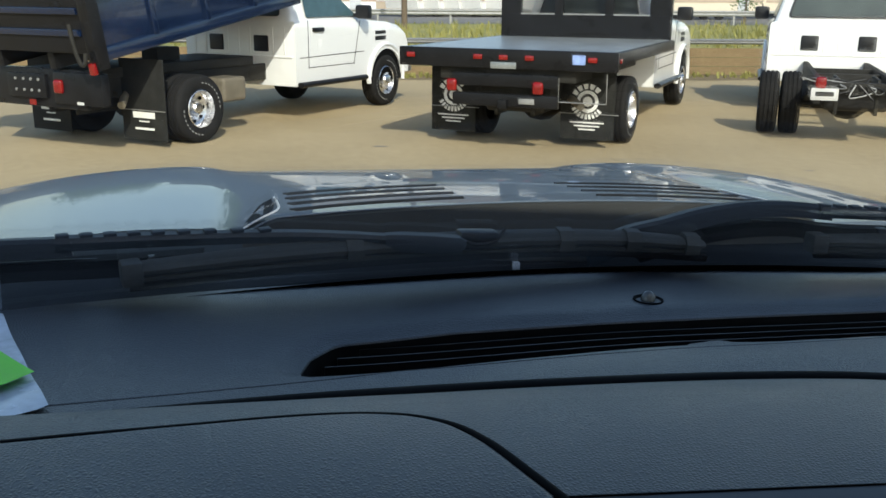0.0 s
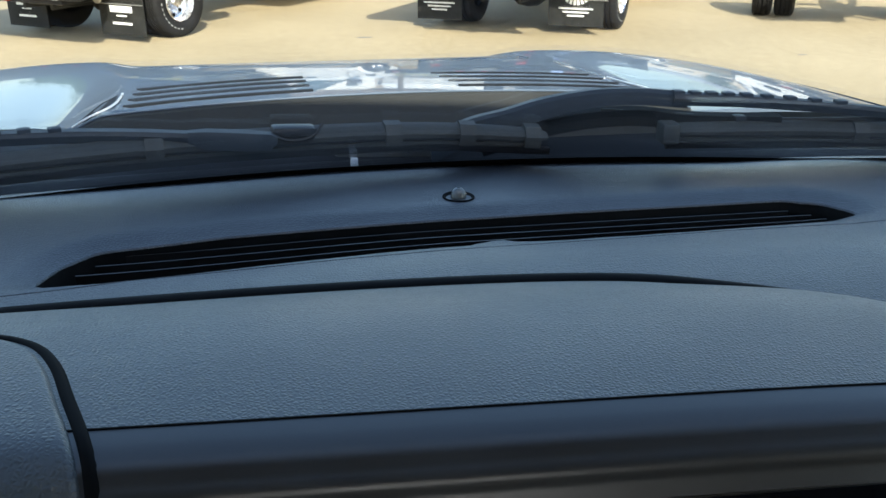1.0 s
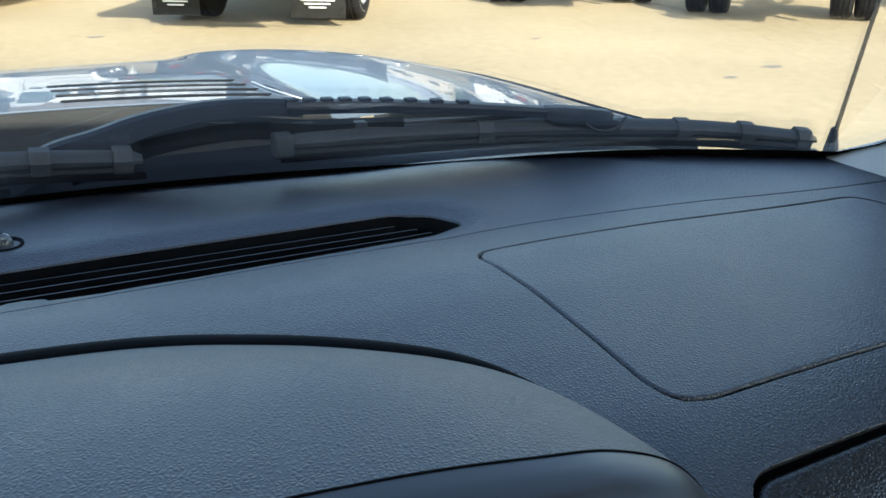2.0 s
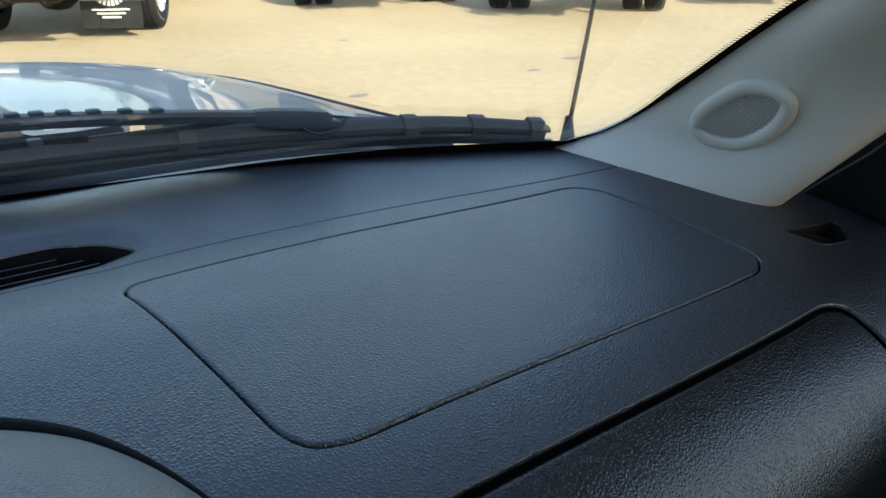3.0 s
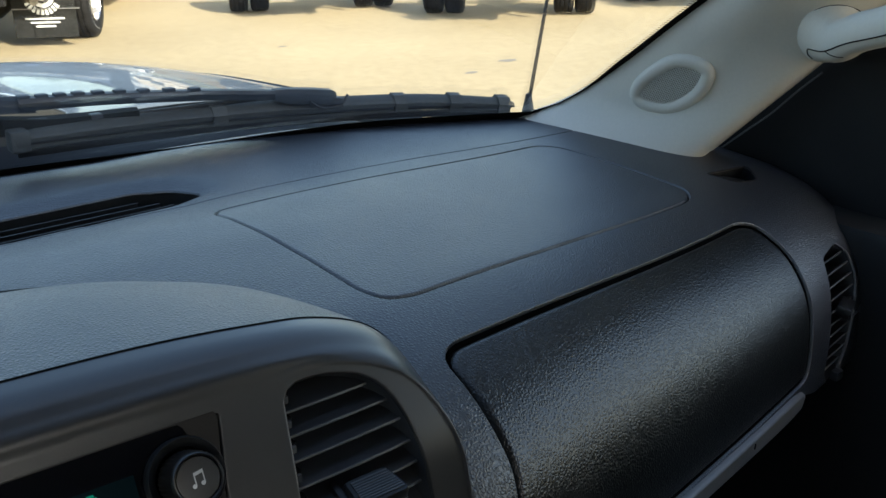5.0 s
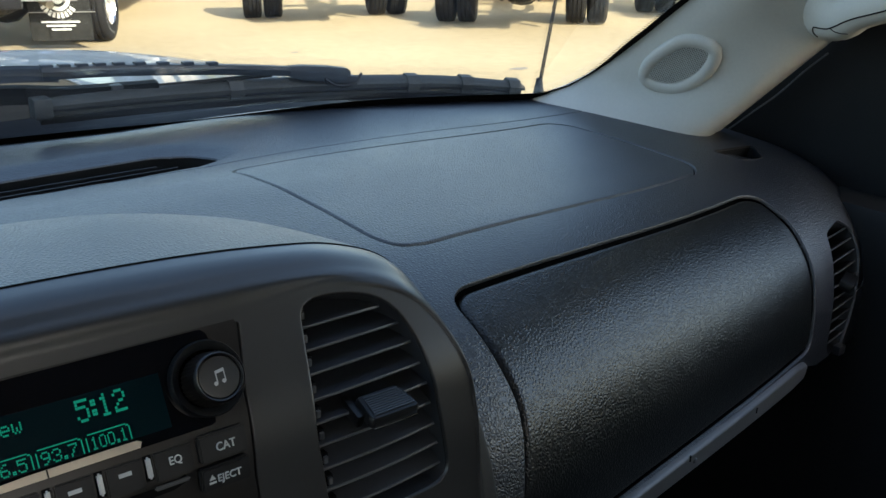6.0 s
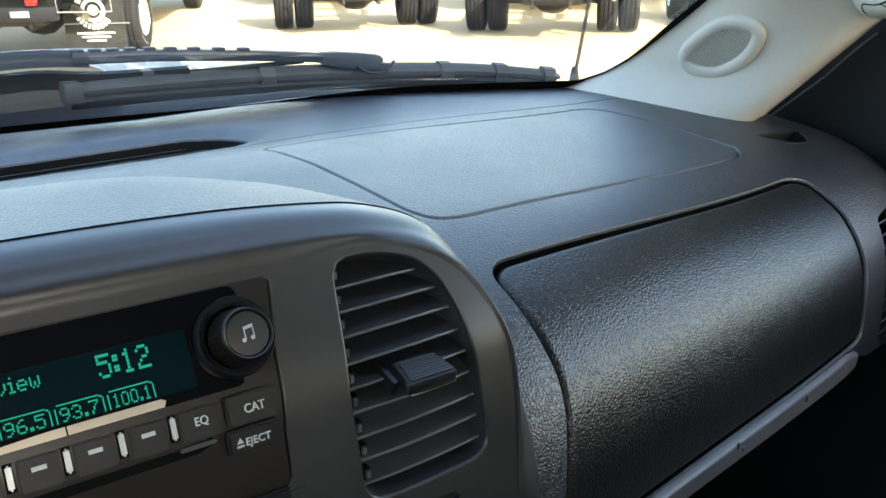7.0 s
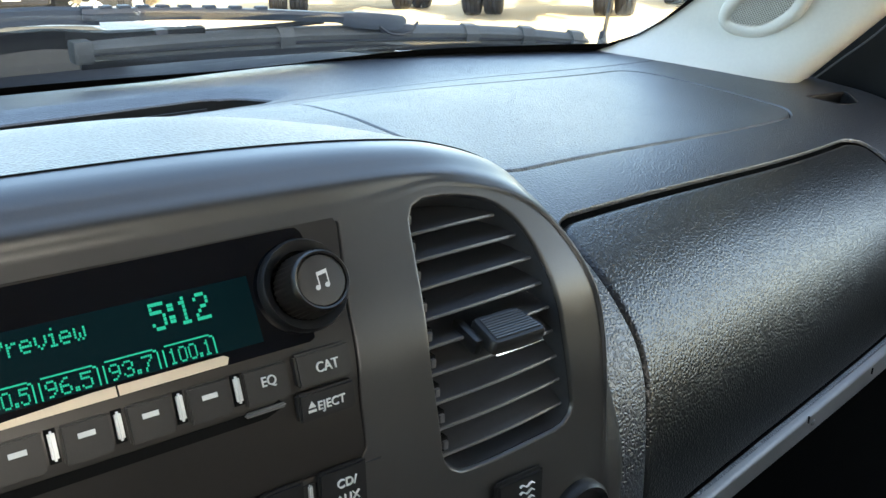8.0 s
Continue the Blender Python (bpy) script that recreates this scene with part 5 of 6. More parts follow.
def wheel(parent, x, y, deep, name="wheel", outer=True, flip=False):
    w = again(name, TYRE, parent, Matrix.Translation((x, y, .401)) @ (pose(0, 0, 0, 0, 0, 180) if flip else pose(0, 0, 0)))
    if outer:
        again("rim", RIMS[deep], w)
        again("rim_holes", HOLES[deep], w, Matrix.Translation((.004, 0, 0)))
        again("wheel_nuts", NUTS[deep], w)
        again("tyre_lettering", RING, w)
    return w


def mirrored(f):
    for s in (1, -1):
        f(s)


def cab_body(t, y0=2.05, dz=0.0):
    """White pickup cab and nose, seen mostly from behind; y runs forward from the rear axle."""
    W, WB = .98, y0 + 2.32
    prof = [(y0, .48), (y0, 1.30), (y0 + .02, 1.36), (y0 + 1.75, 1.36), (y0 + 1.95, 1.335), (y0 + 2.35, 1.31), (y0 + 2.70, 1.25), (y0 + 2.92, 1.14), (y0 + 3.00, .98), (y0 + 3.02, .50)]
    bm = bmesh.new()
    # lower body: loft across the width with tucked sides
    rings = []
    for x, k in ((-W, .94), (-W * .97, .99), (-W * .7, 1.0), (0, 1.01), (W * .7, 1.0), (W * .97, .99), (W, .94)):
        rings.append([(x, y, .48 + (z - .48) * k) for y, z in prof])
    loft(bm, rings, True, True)
    b = part("body", bm, M_PAINT, t, "white painted cab body", angle=35)
    # greenhouse
    bm = bmesh.new()
    lo = [(-.93, y0 + .01), (.93, y0 + .01), (.93, y0 + 1.72), (-.93, y0 + 1.72)]
    hi = [(-.76, y0 + .16), (.76, y0 + .16), (.74, y0 + 1.05), (-.74, y0 + 1.05)]

    def ring_at(a, z):
        q = [Vector((l[0] + (h[0] - l[0]) * a, l[1] + (h[1] - l[1]) * a)) for l, h in zip(lo, hi)]
        return [(p.x, p.y, z) for p in rounded(q, .10, 5)]

    loft(bm, [ring_at(0, 1.34), ring_at(.35, 1.52), ring_at(.8, 1.80), ring_at(1.0, 1.90), [(x * .9, y0 + .6 + (y - y0 - .6) * .9, z + .04) for x, y, z in ring_at(1.0, 1.90)]], True, True)
    part("roof", bm, M_PAINT, t, angle=35)
    # rear window and its frame
    bm = bmesh.new()
    q = rounded([Vector(p) for p in ((-.72, 1.43), (.72, 1.43), (.62, 1.82), (-.62, 1.82))], .05, 4)
    bm.faces.new([bm.verts.new((p.x, y0 + .003 + (p.y - 1.34) * .25 - .012, p.y)) for p in q])
    part("rear_window", bm, M_TINT, t, "dark rear window", smooth=False)
    bm = bmesh.new()
    sweep(bm, [Vector((p.x, y0 + (p.y - 1.34) * .25 - .014, p.y)) for p in q + q[:2]], oval(.014, .010, 6), up=(0, 1, 0))
    part("window_frame", bm, M_BLACK, t)
    for s in (1, -1):
        bm = bmesh.new()
        q = rounded([Vector(p) for p in ((y0 + .32, 1.40), (y0 + 1.58, 1.40), (y0 + 1.02, 1.83), (y0 + .38, 1.83))], .05, 4)
        bm.faces.new([bm.verts.new((s * (.945 - (p.y - 1.34) * .34 + .012), p.x, p.y)) for p in (q if s > 0 else q[::-1])])
        part("door_window", bm, material("side_glass", (0.05, 0.09, 0.10), 0.05, vary=0.2) if "side_glass" not in bpy.data.materials else bpy.data.materials["side_glass"], t, smooth=False)
        # door joints, handle, sill and flare
        bm = bmesh.new()
        for a, c in (((y0 + .30, 1.36), (y0 + .30, .70)), ((y0 + 1.60, 1.34), (y0 + 1.42, .70)), ((y0 + .30, .72), (y0 + 1.42, .72)), ((y0 + .10, .86), (y0 + 1.70, .88))):
            sweep(bm, [Vector((s * (W + .001), *a)), Vector((s * (W + .001), *c))], oval(.006, .004, 5), up=(1, 0, 0))
        part("door_joint", bm, M_DEEP, t)
        part("door_handle", boxed(W - .01, W + .03, y0 + .40, y0 + .66, 1.20, 1.26, .015, pose(0, 0, 0) if s > 0 else Matrix.Scale(-1, 4, (1, 0, 0))), M_BLACK, t)
        bm = bmesh.new()
        arc = [Vector((s * (W + .005), WB + .50 * math.cos(a), .46 + .50 * math.sin(a))) for a in np.linspace(-.15, math.pi + .15, 24)]
        sweep(bm, arc, oval(.03, .04, 8), up=(1, 0, 0))
        part("wheel_arch", bm, M_PAINT, t)
        bm = bmesh.new()
        bm.faces.new([bm.verts.new((s * (W + .002), WB + .47 * math.cos(a), max(.40, .46 + .47 * math.sin(a)))) for a in np.linspace(-.15, math.pi + .15, 24)])
        part("wheel_well", bm, M_DEEP, t, smooth=False)
        bm = bmesh.new()
        sweep(bm, [Vector((s * (W + .06), y0 + .02, .50)), Vector((s * (W + .06), y0 + 1.65, .50))], oval(.05, .04, 12), up=(0, 0, 1))
        part("running_board", bm, M_BLACKSTEEL, t, "black tube step under the door")
        bm = bmesh.new()
        box(bm, .99, 1.22, y0 + 1.45, y0 + 1.58, 1.36, 1.56, .04, pose(0, 0, 0) if s > 0 else Matrix.Scale(-1, 4, (1, 0, 0)))
        box(bm, .90, 1.05, y0 + 1.50, y0 + 1.56, 1.38, 1.44, .01, pose(0, 0, 0) if s > 0 else Matrix.Scale(-1, 4, (1, 0, 0)))
        part("mirror", bm, M_BLACK, t, "black folding door mirror")
        bm = bmesh.new()
        box(bm, .982, .988, y0 + 2.02, y0 + 2.32, 1.12, 1.17, 0, pose(0, 0, 0) if s > 0 else Matrix.Scale(-1, 4, (1, 0, 0)))
        box(bm, .982, .988, y0 + 2.02, y0 + 2.32, 1.03, 1.09, 0, pose(0, 0, 0) if s > 0 else Matrix.Scale(-1, 4, (1, 0, 0)))
        part("badge", bm, M_BLACK, t)
    # two dark pressure vents and pressed ribs on the cab's back
    for s in (1, -1):
        bm = bmesh.new()
        box(bm, s * .40 - .125, s * .40 + .125, y0 - .02, y0 + .01, .94, 1.16, .02)
        part("cab_vent", bm, M_BLACK, t)
    for k in range(-4, 5):
        if abs(k) in (2,):
            continue
        part("pressed_rib", boxed(k * .20 - .012, k * .20 + .012, y0 - .006, y0 + .01, .90, 1.27, .004), M_PAINT, t)
    part("cab_sill", boxed(-.93, .93, y0 - .012, y0 + .02, .86, .89, .005), M_PAINT, t)
    for s in (1, -1):
        part("wheel_lip", sweep(bmesh.new(), [Vector((s * (W + .004), WB + .47 * math.cos(a), .44 + .47 * math.sin(a))) for a in np.linspace(.1, 3.04, 20)], [(-.02, -.03), (.02, -.03), (.02, .02), (-.02, .02)], up=(1, 0, 0)), M_PAINT, t)
    part("bumper", boxed(-.98, .98, y0 + 2.98, y0 + 3.16, .48, .75, .05), M_CHROME, t)


def chassis(t, y0=2.05, track=1.03):
    WB = y0 + 2.32
    for s in (1, -1):
        part("frame_rail", boxed(s * .42 - .035, s * .42 + .035, -1.10, WB + .7, .56, .78, .01), M_CHASSIS, t)
        part("axle_hub", lathe(bmesh.new(), [(.06, -.3), (.06, .3)], 16, Matrix.Translation((s * .45, 0, .40))), M_CHASSIS, t)
        part("leaf_spring", sweep(bmesh.new(), spline([(s * .50, -.70, .60), (s * .50, 0, .46), (s * .50, .70, .60)], 14), [(-.04, -.03), (.04, -.03), (.04, .03), (-.04, .03)]), M_CHASSIS, t)
        part("fuel_strap", boxed(s * .22 - .02, s * .22 + .02, -1.02, -.42, .38, .80, .01), M_CHASSIS, t)
        wheel(t, s * track, 0, True, flip=s < 0)
        wheel(t, s * (track - .27), 0, True, outer=False, flip=s < 0)
        wheel(t, s * .88, WB, False, flip=s < 0)
    part("axle", lathe(bmesh.new(), [(.05, -.7), (.07, -.25), (.17, -.12), (.19, 0), (.17, .12), (.07, .25), (.05, .7)], 20, Matrix.Translation((0, 0, .40))), M_CHASSIS, t)
    part("fuel_tank", boxed(-.36, .36, -1.0, -.45, .42, .72, .06, seg=3), M_BLACK, t, "black plastic fuel tank between the rails")
    part("exhaust", sweep(bmesh.new(), spline([(.62, 1.3, .48), (.58, .7, .48), (.46, .2, .60), (.45, -.42, .60), (.74, -.84, .50)], 36), oval(.045, .045, 12)), M_DUSTY, t, "dusty tan exhaust pipe")
    for y in (-1.05, .3, 1.2):
        part("crossmember", boxed(-.40, .40, y - .04, y + .04, .62, .76, .01), M_CHASSIS, t)


def tail_lamp(t, x, y, z, sz=.06):
    lamp = part("tail_lamp", boxed(x - sz, x + sz, y - .05, y + .02, z - sz * 1.15, z + sz * 1.15, .034, seg=4), M_LAMP, t, "red tail lamp")
    part("reflector", boxed(x - sz * .5, x + sz * .5, y - .055, y - .045, z - sz * .2, z + sz * .5, .004), M_LAMP, lamp)


def wires(t):
    r = random.Random(9)
    for k in range(7):
        x = r.uniform(-.5, .5)
        part("cable", sweep(bmesh.new(), spline([(x, -1.12, .74), (x + r.uniform(-.2, .2), -1.16, .66 + r.uniform(-.1, .1)), (x + r.uniform(-.3, .3), -1.1, .70), (x + r.uniform(-.5, .5), -1.0, .80)], 16), oval(.010, .010, 6)), M_BLACK if k % 5 else M_GALV, t)


def flap(t, x, y, w=.58, z0=.10, z1=.92, logo=True):
    f = part("mud_flap", boxed(x - w / 2, x + w / 2, y - .008, y + .008, z0, z1, .003), M_FLAP, t, "black rubber mud flap with white print")
    if logo:
        bm = bmesh.new()
        cz = z0 + .44
        for r0, r1, a0, a1 in ((.088, .128, 0, 6.283), (.0, .058, 0, 6.283)):
            n_ = 32 if r0 else 12
            for i in range(n_):
                a, b = a0 + (a1 - a0) * i / n_, a0 + (a1 - a0) * (i + 1) / n_
                bm.faces.new([bm.verts.new((x + r * math.cos(q), y - .011, cz + r * math.sin(q))) for r, q in ((r0, a), (r1, a), (r1, b), (r0, b))])
        for a0, nn, up in ((2.55, 5, -1), (3.65, 9, 1)):
            for i in range(nn):
                a = a0 + up * i * (.42 if nn == 5 else .245)
                bm.faces.new([bm.verts.new((x + r * math.cos(q), y - .011, cz + r * math.sin(q))) for r, q in ((.145, a - (.14 if nn == 5 else .08)), (.205, a - (.15 if nn == 5 else .08)), (.205, a + (.15 if nn == 5 else .08)), (.145, a + (.14 if nn == 5 else .08)))])
        for k, w_ in enumerate((.40, .30, .20)):
            box(bm, x - w_ / 2, x + w_ / 2, y - .012, y - .010, z0 + .190 - .040 * k, z0 + .206 - .040 * k)
        part("flap_print", bm, M_FLAPPRINT, f, smooth=False)
        part("anti_sail_rod", sweep(bmesh.new(), [Vector((x - w / 2, y - .02, z0 + .30)), Vector((x + w / 2 + .05, y - .02, z0 + .30))], oval(.006, .006, 6)), M_GALV, f)
    return f


def flatbed_truck(m):
    t = thing("flatbed_truck", m, "white pickup chassis with a black steel flatbed body", "truck", "parked work trucks")
    cab_body(t)
    chassis(t)
    W, r, f = 1.22, -1.36, 1.86
    deck = part("deck", boxed(-W, W, r, f, 1.00, 1.06, .01), M_DECK, t, "bare steel deck plates")
    for k in range(14):
        part("plank", boxed(-W + .02, W - .02, r + .02 + k * .227, r + .237 + k * .227, 1.058, 1.066, .002), M_DECK, deck)
    for s in (1, -1):
        part("side_rail", boxed(s * (W + .02) - .03, s * (W + .02) + .03, r, f, .93, 1.065, .01), M_BLACKSTEEL, t)
    part("rear_sill", boxed(-W - .05, W + .05, r - .05, r + .01, .86, 1.07, .01), M_BLACKSTEEL, t, "black rear sill with marker lamps")
    part("rear_skirt", boxed(-.62, .62, r - .03, r + .01, .74, .88, .01), M_BLACKSTEEL, t)
    for x in (-1.12, -.30, 0, .30, 1.0):
        mk = part("marker_lamp", boxed(x - .05, x + .05, r - .07, r - .045, .955, 1.01, .008), M_LAMP, t)
    part("side_marker", boxed(W + .045, W + .06, r + .05, r + .13, .95, 1.0, .005), M_LAMP, t)
    part("plate_bracket", boxed(-.15, .15, r - .062, r - .05, .86, .93, .006), M_DECK, t)
    part("sticker", boxed(.78, .92, r - .056, r - .0505, .93, 1.03, 0), material("blue_white_sticker", (0.25, 0.35, 0.65), 0.5, vary=0.4, scale=18), t)
    tail_lamp(t, -.62, r - .02, .74, .06)
    tail_lamp(t, .40, r - .02, .74, .06)
    part("bed_frame", boxed(-.80, .80, r + .05, 1.70, .80, 1.06, .02), M_CHASSIS, t, "black steel frame under the deck")
    part("hitch_bar", boxed(-.62, .62, r - .02, r + .06, .52, .66, .015), M_BLACKSTEEL, t)
    part("hitch_plate", boxed(.18, .36, r - .035, r - .021, .56, .62, .004), M_GALV, t)
    part("receiver", boxed(-.05, .05, r - .08, r, .50, .60, .01), M_BLACKSTEEL, t)
    flap(t, -.92, -.62)
    flap(t, .76, -.62, .64)
    part("wire_left", sweep(bmesh.new(), [Vector((.62, r, .86)), Vector((.62, r + .02, .60)), Vector((1.15, r + .02, .60)), Vector((1.15, r, .92))], oval(.007, .007, 6)), M_GALV, t)
    # headboard with expanded-metal windows
    hb = part("headboard", bmesh.new(), M_BLACKSTEEL, t, "black steel headboard with mesh windows")
    bm = bmesh.new()
    H0, H1 = 1.06, 2.05
    wins = [(-.92, -.42), (-.30, .30), (.42, .92)]
    box(bm, -W, W, f - .03, f + .03, H0, 1.38, .01)
    box(bm, -W, W, f - .03, f + .03, 1.95, H1, .01)
    for a, b in ((-W, -.92), (-.42, -.30), (.30, .42), (.92, W)):
        box(bm, a, b, f - .028, f + .028, 1.37, 1.96, 0)
    bm.to_mesh(hb.data)
    bm.free()
    for a, b in wins:
        bm = bmesh.new()
        n_ = int((b - a) / .04)
        for i in range(n_ + 14):
            for d in (1, -1):
                x0 = a + (i - 14 if d > 0 else i) * .04
                p0, p1 = Vector((x0, f, 1.38)), Vector((x0 + d * .285 * 2, f, 1.95))
                u0 = max(0, ((a if d > 0 else b) - p0.x) / (p1.x - p0.x)) if (p1.x - p0.x) else 0
                u1 = min(1, ((b if d > 0 else a) - p0.x) / (p1.x - p0.x))
                if u1 > u0 + .02:
                    sweep(bm, [p0.lerp(p1, u0), p0.lerp(p1, u1)], [(-.004, -.003), (.004, -.003), (.004, .003), (-.004, .003)], up=(0, 1, 0))
        part("mesh_window", bm, M_BLACKSTEEL, hb)
        part("window_edge", boxed(a, b, f - .034, f - .029, 1.372, 1.392, 0), M_GALV, hb)
    for ob in t.children:
        if ob.name.split(".")[0] in ("deck", "side_rail", "rear_sill", "marker_lamp", "side_marker", "plate_bracket", "sticker", "headboard"):
            ob.location.z += .08
    return t


def dump_truck(m):
    t = thing("dump_truck", m, "white pickup chassis with a raised black dump body", "truck", "parked work trucks")
    cab_body(t)
    chassis(t)
    tilt = Matrix.Translation((0, -1.46, 1.10)) @ pose(0, 0, 0, 9.5, 0, 0)
    body = part("dump_body", boxed(-1.15, 1.15, .0, 3.45, .0, .07, .01, tilt), M_BLACKSTEEL, t, "glossy black steel dump body")
    navy = material("navy_black_enamel", (0.006, 0.014, 0.040), 0.16, vary=0.2, scale=2, coat=0.4)
    for s in (1, -1):
        part("side_wall", boxed(s * 1.15 - .03, s * 1.15 + .03, 0, 3.36, .0, .62, .012, tilt), navy, body)
        part("side_rail", boxed(s * 1.19 - .05, s * 1.19 + .05, -.05, 3.40, .56, .66, .02, tilt), navy, body)
        part("lower_rail", boxed(s * 1.17 - .05, s * 1.17 + .05, -.05, 3.40, -.07, .07, .02, tilt), navy, body)
        part("rear_post", boxed(s * 1.17 - .07, s * 1.17 + .07, -.10, .05, -.14, .75, .015, tilt), M_BLACKSTEEL, body)
        for k in range(3):
            part("stake", boxed(s * 1.19 - .03, s * 1.19 + .03, .75 + .85 * k, .83 + .85 * k, .05, .58, .01, tilt), navy, body)
        part("long_sill", boxed(s * .42 - .05, s * .42 + .05, 0, 3.34, -.18, .0, .01, tilt), M_BLACKSTEEL, body)
    part("tailgate", boxed(-1.08, 1.08, -.07, -.02, .02, .70, .015, tilt), M_BLACKSTEEL, body)
    for z in (.20, .42):
        part("tailgate_rib", boxed(-1.06, 1.06, -.10, -.06, z, z + .07, .015, tilt), navy, body)
    part("front_wall", boxed(-1.12, 1.12, 3.34, 3.40, .0, .80, .01, tilt), M_BLACKSTEEL, body)
    part("corner_lamp", boxed(1.12, 1.20, -.14, -.09, -.18, -.06, .01, tilt), M_LAMP, body, "small red corner lamp")
    bm = bmesh.new()
    bmesh.ops.transform(sweep(bm, spline([(1.0, -.16, .34), (1.02, -.17, .10), (1.06, -.17, -.05), (1.12, -.17, -.06), (1.15, -.16, .05)], 24), oval(.022, .022, 8)), matrix=tilt, verts=bm.verts)
    part("latch", bm, M_CHASSIS, body)
    r = -1.30
    part("rear_apron", boxed(-.80, .80, r - .06, r + .02, .50, .92, .02), M_BLACKSTEEL, t, "black steel rear apron with hitch")
    part("lamp_box", boxed(.34, 1.08, r - .10, r + .02, .55, .90, .03), M_BLACKSTEEL, t)
    tail_lamp(t, .44, r - .09, .74, .065)
    part("hitch_plate", boxed(-.40, .22, r - .10, r - .05, .60, .86, .01), M_BLACKSTEEL, t)
    bm = bmesh.new()
    for x in (-.25, -.12, 0, .12):
        for z in (.68, .80):
            lathe(bm, [(.0001, -.015), (.016, -.012), (.016, .0)], 10, Matrix.Translation((x, r - .10, z)) @ pose(0, 0, 0, 0, 0, 90))
    part("hitch_bolts", bm, M_GALV, t)
    part("warning_sticker", boxed(-.05, .05, r - .108, r - .102, .52, .58, 0), M_LAMP, t)
    part("label", boxed(.70, .80, r - .106, r - .101, .56, .59, 0), M_WHITE, t)
    for s in (1, -1):
        f = flap(t, s * .78, -.55, .68, .08, 1.00, False)
        bm = bmesh.new()
        box(bm, s * .78 - .17, s * .78 + .17, -.561, -.559, .33, .40)
        box(bm, s * .78 - .08, s * .78 + .08, -.561, -.559, .285, .30)
        box(bm, s * .78 - .15, s * .78 + .15, -.561, -.559, .195, .22)
        part("flap_print", bm, M_FLAPPRINT, f, smooth=False)
        part("cross_wire", sweep(bmesh.new(), [Vector((s * .78 - .34, -.565, .42)), Vector((s * .78 + .34, -.565, .42))], oval(.006, .006, 6)), M_GALV, f)
    part("subframe", boxed(-.50, .50, r + .02, 1.75, .78, .90, .02), M_CHASSIS, t, "black steel subframe under the dump body")
    part("hoist", boxed(-.14, .14, .35, .75, .88, 1.06, .03), M_CHASSIS, t, "hydraulic hoist")
    part("tank", boxed(.55, .95, .62, 1.05, .40, .70, .05, seg=3), M_DUSTY, t, "dusty grey step tank behind the cab")
    return t


def bare_truck(m, label, y0=1.75):
    t = thing("cab_chassis_truck", m, label, "truck", "parked work trucks")
    cab_body(t, y0)
    chassis(t, y0, .96)
    wires(t)
    tail_lamp(t, -.42, -1.18, .76, .06)
    tail_lamp(t, .42, -1.18, .76, .06)
    pl = part("plate_panel", boxed(-.52, -.22, -1.22, -1.20, .56, .70, .006), M_WHITE, t, "white dealer plate with dark bars")
    part("plate_bar", boxed(-.47, -.27, -1.226, -1.219, .61, .66, 0), M_BLACK, pl)
    return t


dump_truck(TRUCKS["dump"])
flatbed_truck(TRUCKS["flat"])
bare_truck(TRUCKS["bare"], "white cab and bare chassis truck with twin rear wheels", 2.3)
bare_truck(TRUCKS["bare2"], "white cab and bare chassis truck with twin rear wheels")
bare_truck(TRUCKS["bare3"], "white cab and bare chassis truck at the end of the row")

# ---- beyond the lot: verge, guard rail, road, buildings and parked campers ----
M_DRY = material("dry_verge", (0.17, 0.13, 0.07), 0.95, vary=0.3, scale=0.8, fine=9, bump=0.5, bump_scale=30)
M_GRASS = material("long_grass", (0.22, 0.24, 0.055), 0.9, vary=0.35, scale=0.5, fine=7, bump=0.6, bump_scale=20, tint=(0.36, 0.32, 0.10))
M_ROAD = material("asphalt", (0.16, 0.155, 0.15), 0.9, vary=0.15, scale=1, fine=12)
M_LEAF = material("leaves", (0.06, 0.11, 0.025), 0.7, vary=0.4, scale=2, fine=20)
M_BARK = material("bark", (0.12, 0.09, 0.06), 0.9, vary=0.3, scale=8)
M_SIDING = material("tan_siding", (0.38, 0.31, 0.23), 0.8, vary=0.1, scale=1, fine=10)
M_ROOF = material("brown_roof", (0.20, 0.15, 0.11), 0.9, vary=0.15, scale=1, fine=10)
M_METAL = material("pale_metal_wall", (0.50, 0.52, 0.54), 0.5, vary=0.06, scale=1, fine=10)
FAR = pose(0, 0, 0, 0, 0, LOT_TURN)


def strip_of(name, y0, y1, z, mat, label, rise=0.0):
    bm = bmesh.new()
    r = random.Random(3)
    n = 60
    rows = []
    for j in range(5):
        v = j / 4
        rows.append([(-90 + 180 * i / n, y0 + (y1 - y0) * v + (r.uniform(-.12, .12) if j in (0, 4) else 0), z + rise * v + r.uniform(0, .03) * (0 < j)) for i in range(n + 1)])
    loft(bm, rows, False, False)
    return whole(name, bm, mat, FAR, label, "ground", kind="structure")


strip_of("verge_dirt", 19.2, 21.2, .006, M_DRY, "brown dry verge along the lot's edge")
strip_of("verge_grass", 21.2, 50, .012, M_GRASS, "unmown green and yellow roadside grass", .15)
strip_of("road", 50, 54, .17, M_ROAD, "grey asphalt road behind the grass")
strip_of("far_yard", 54, 120, .16, M_ROAD, "grey yard of the camper dealer")


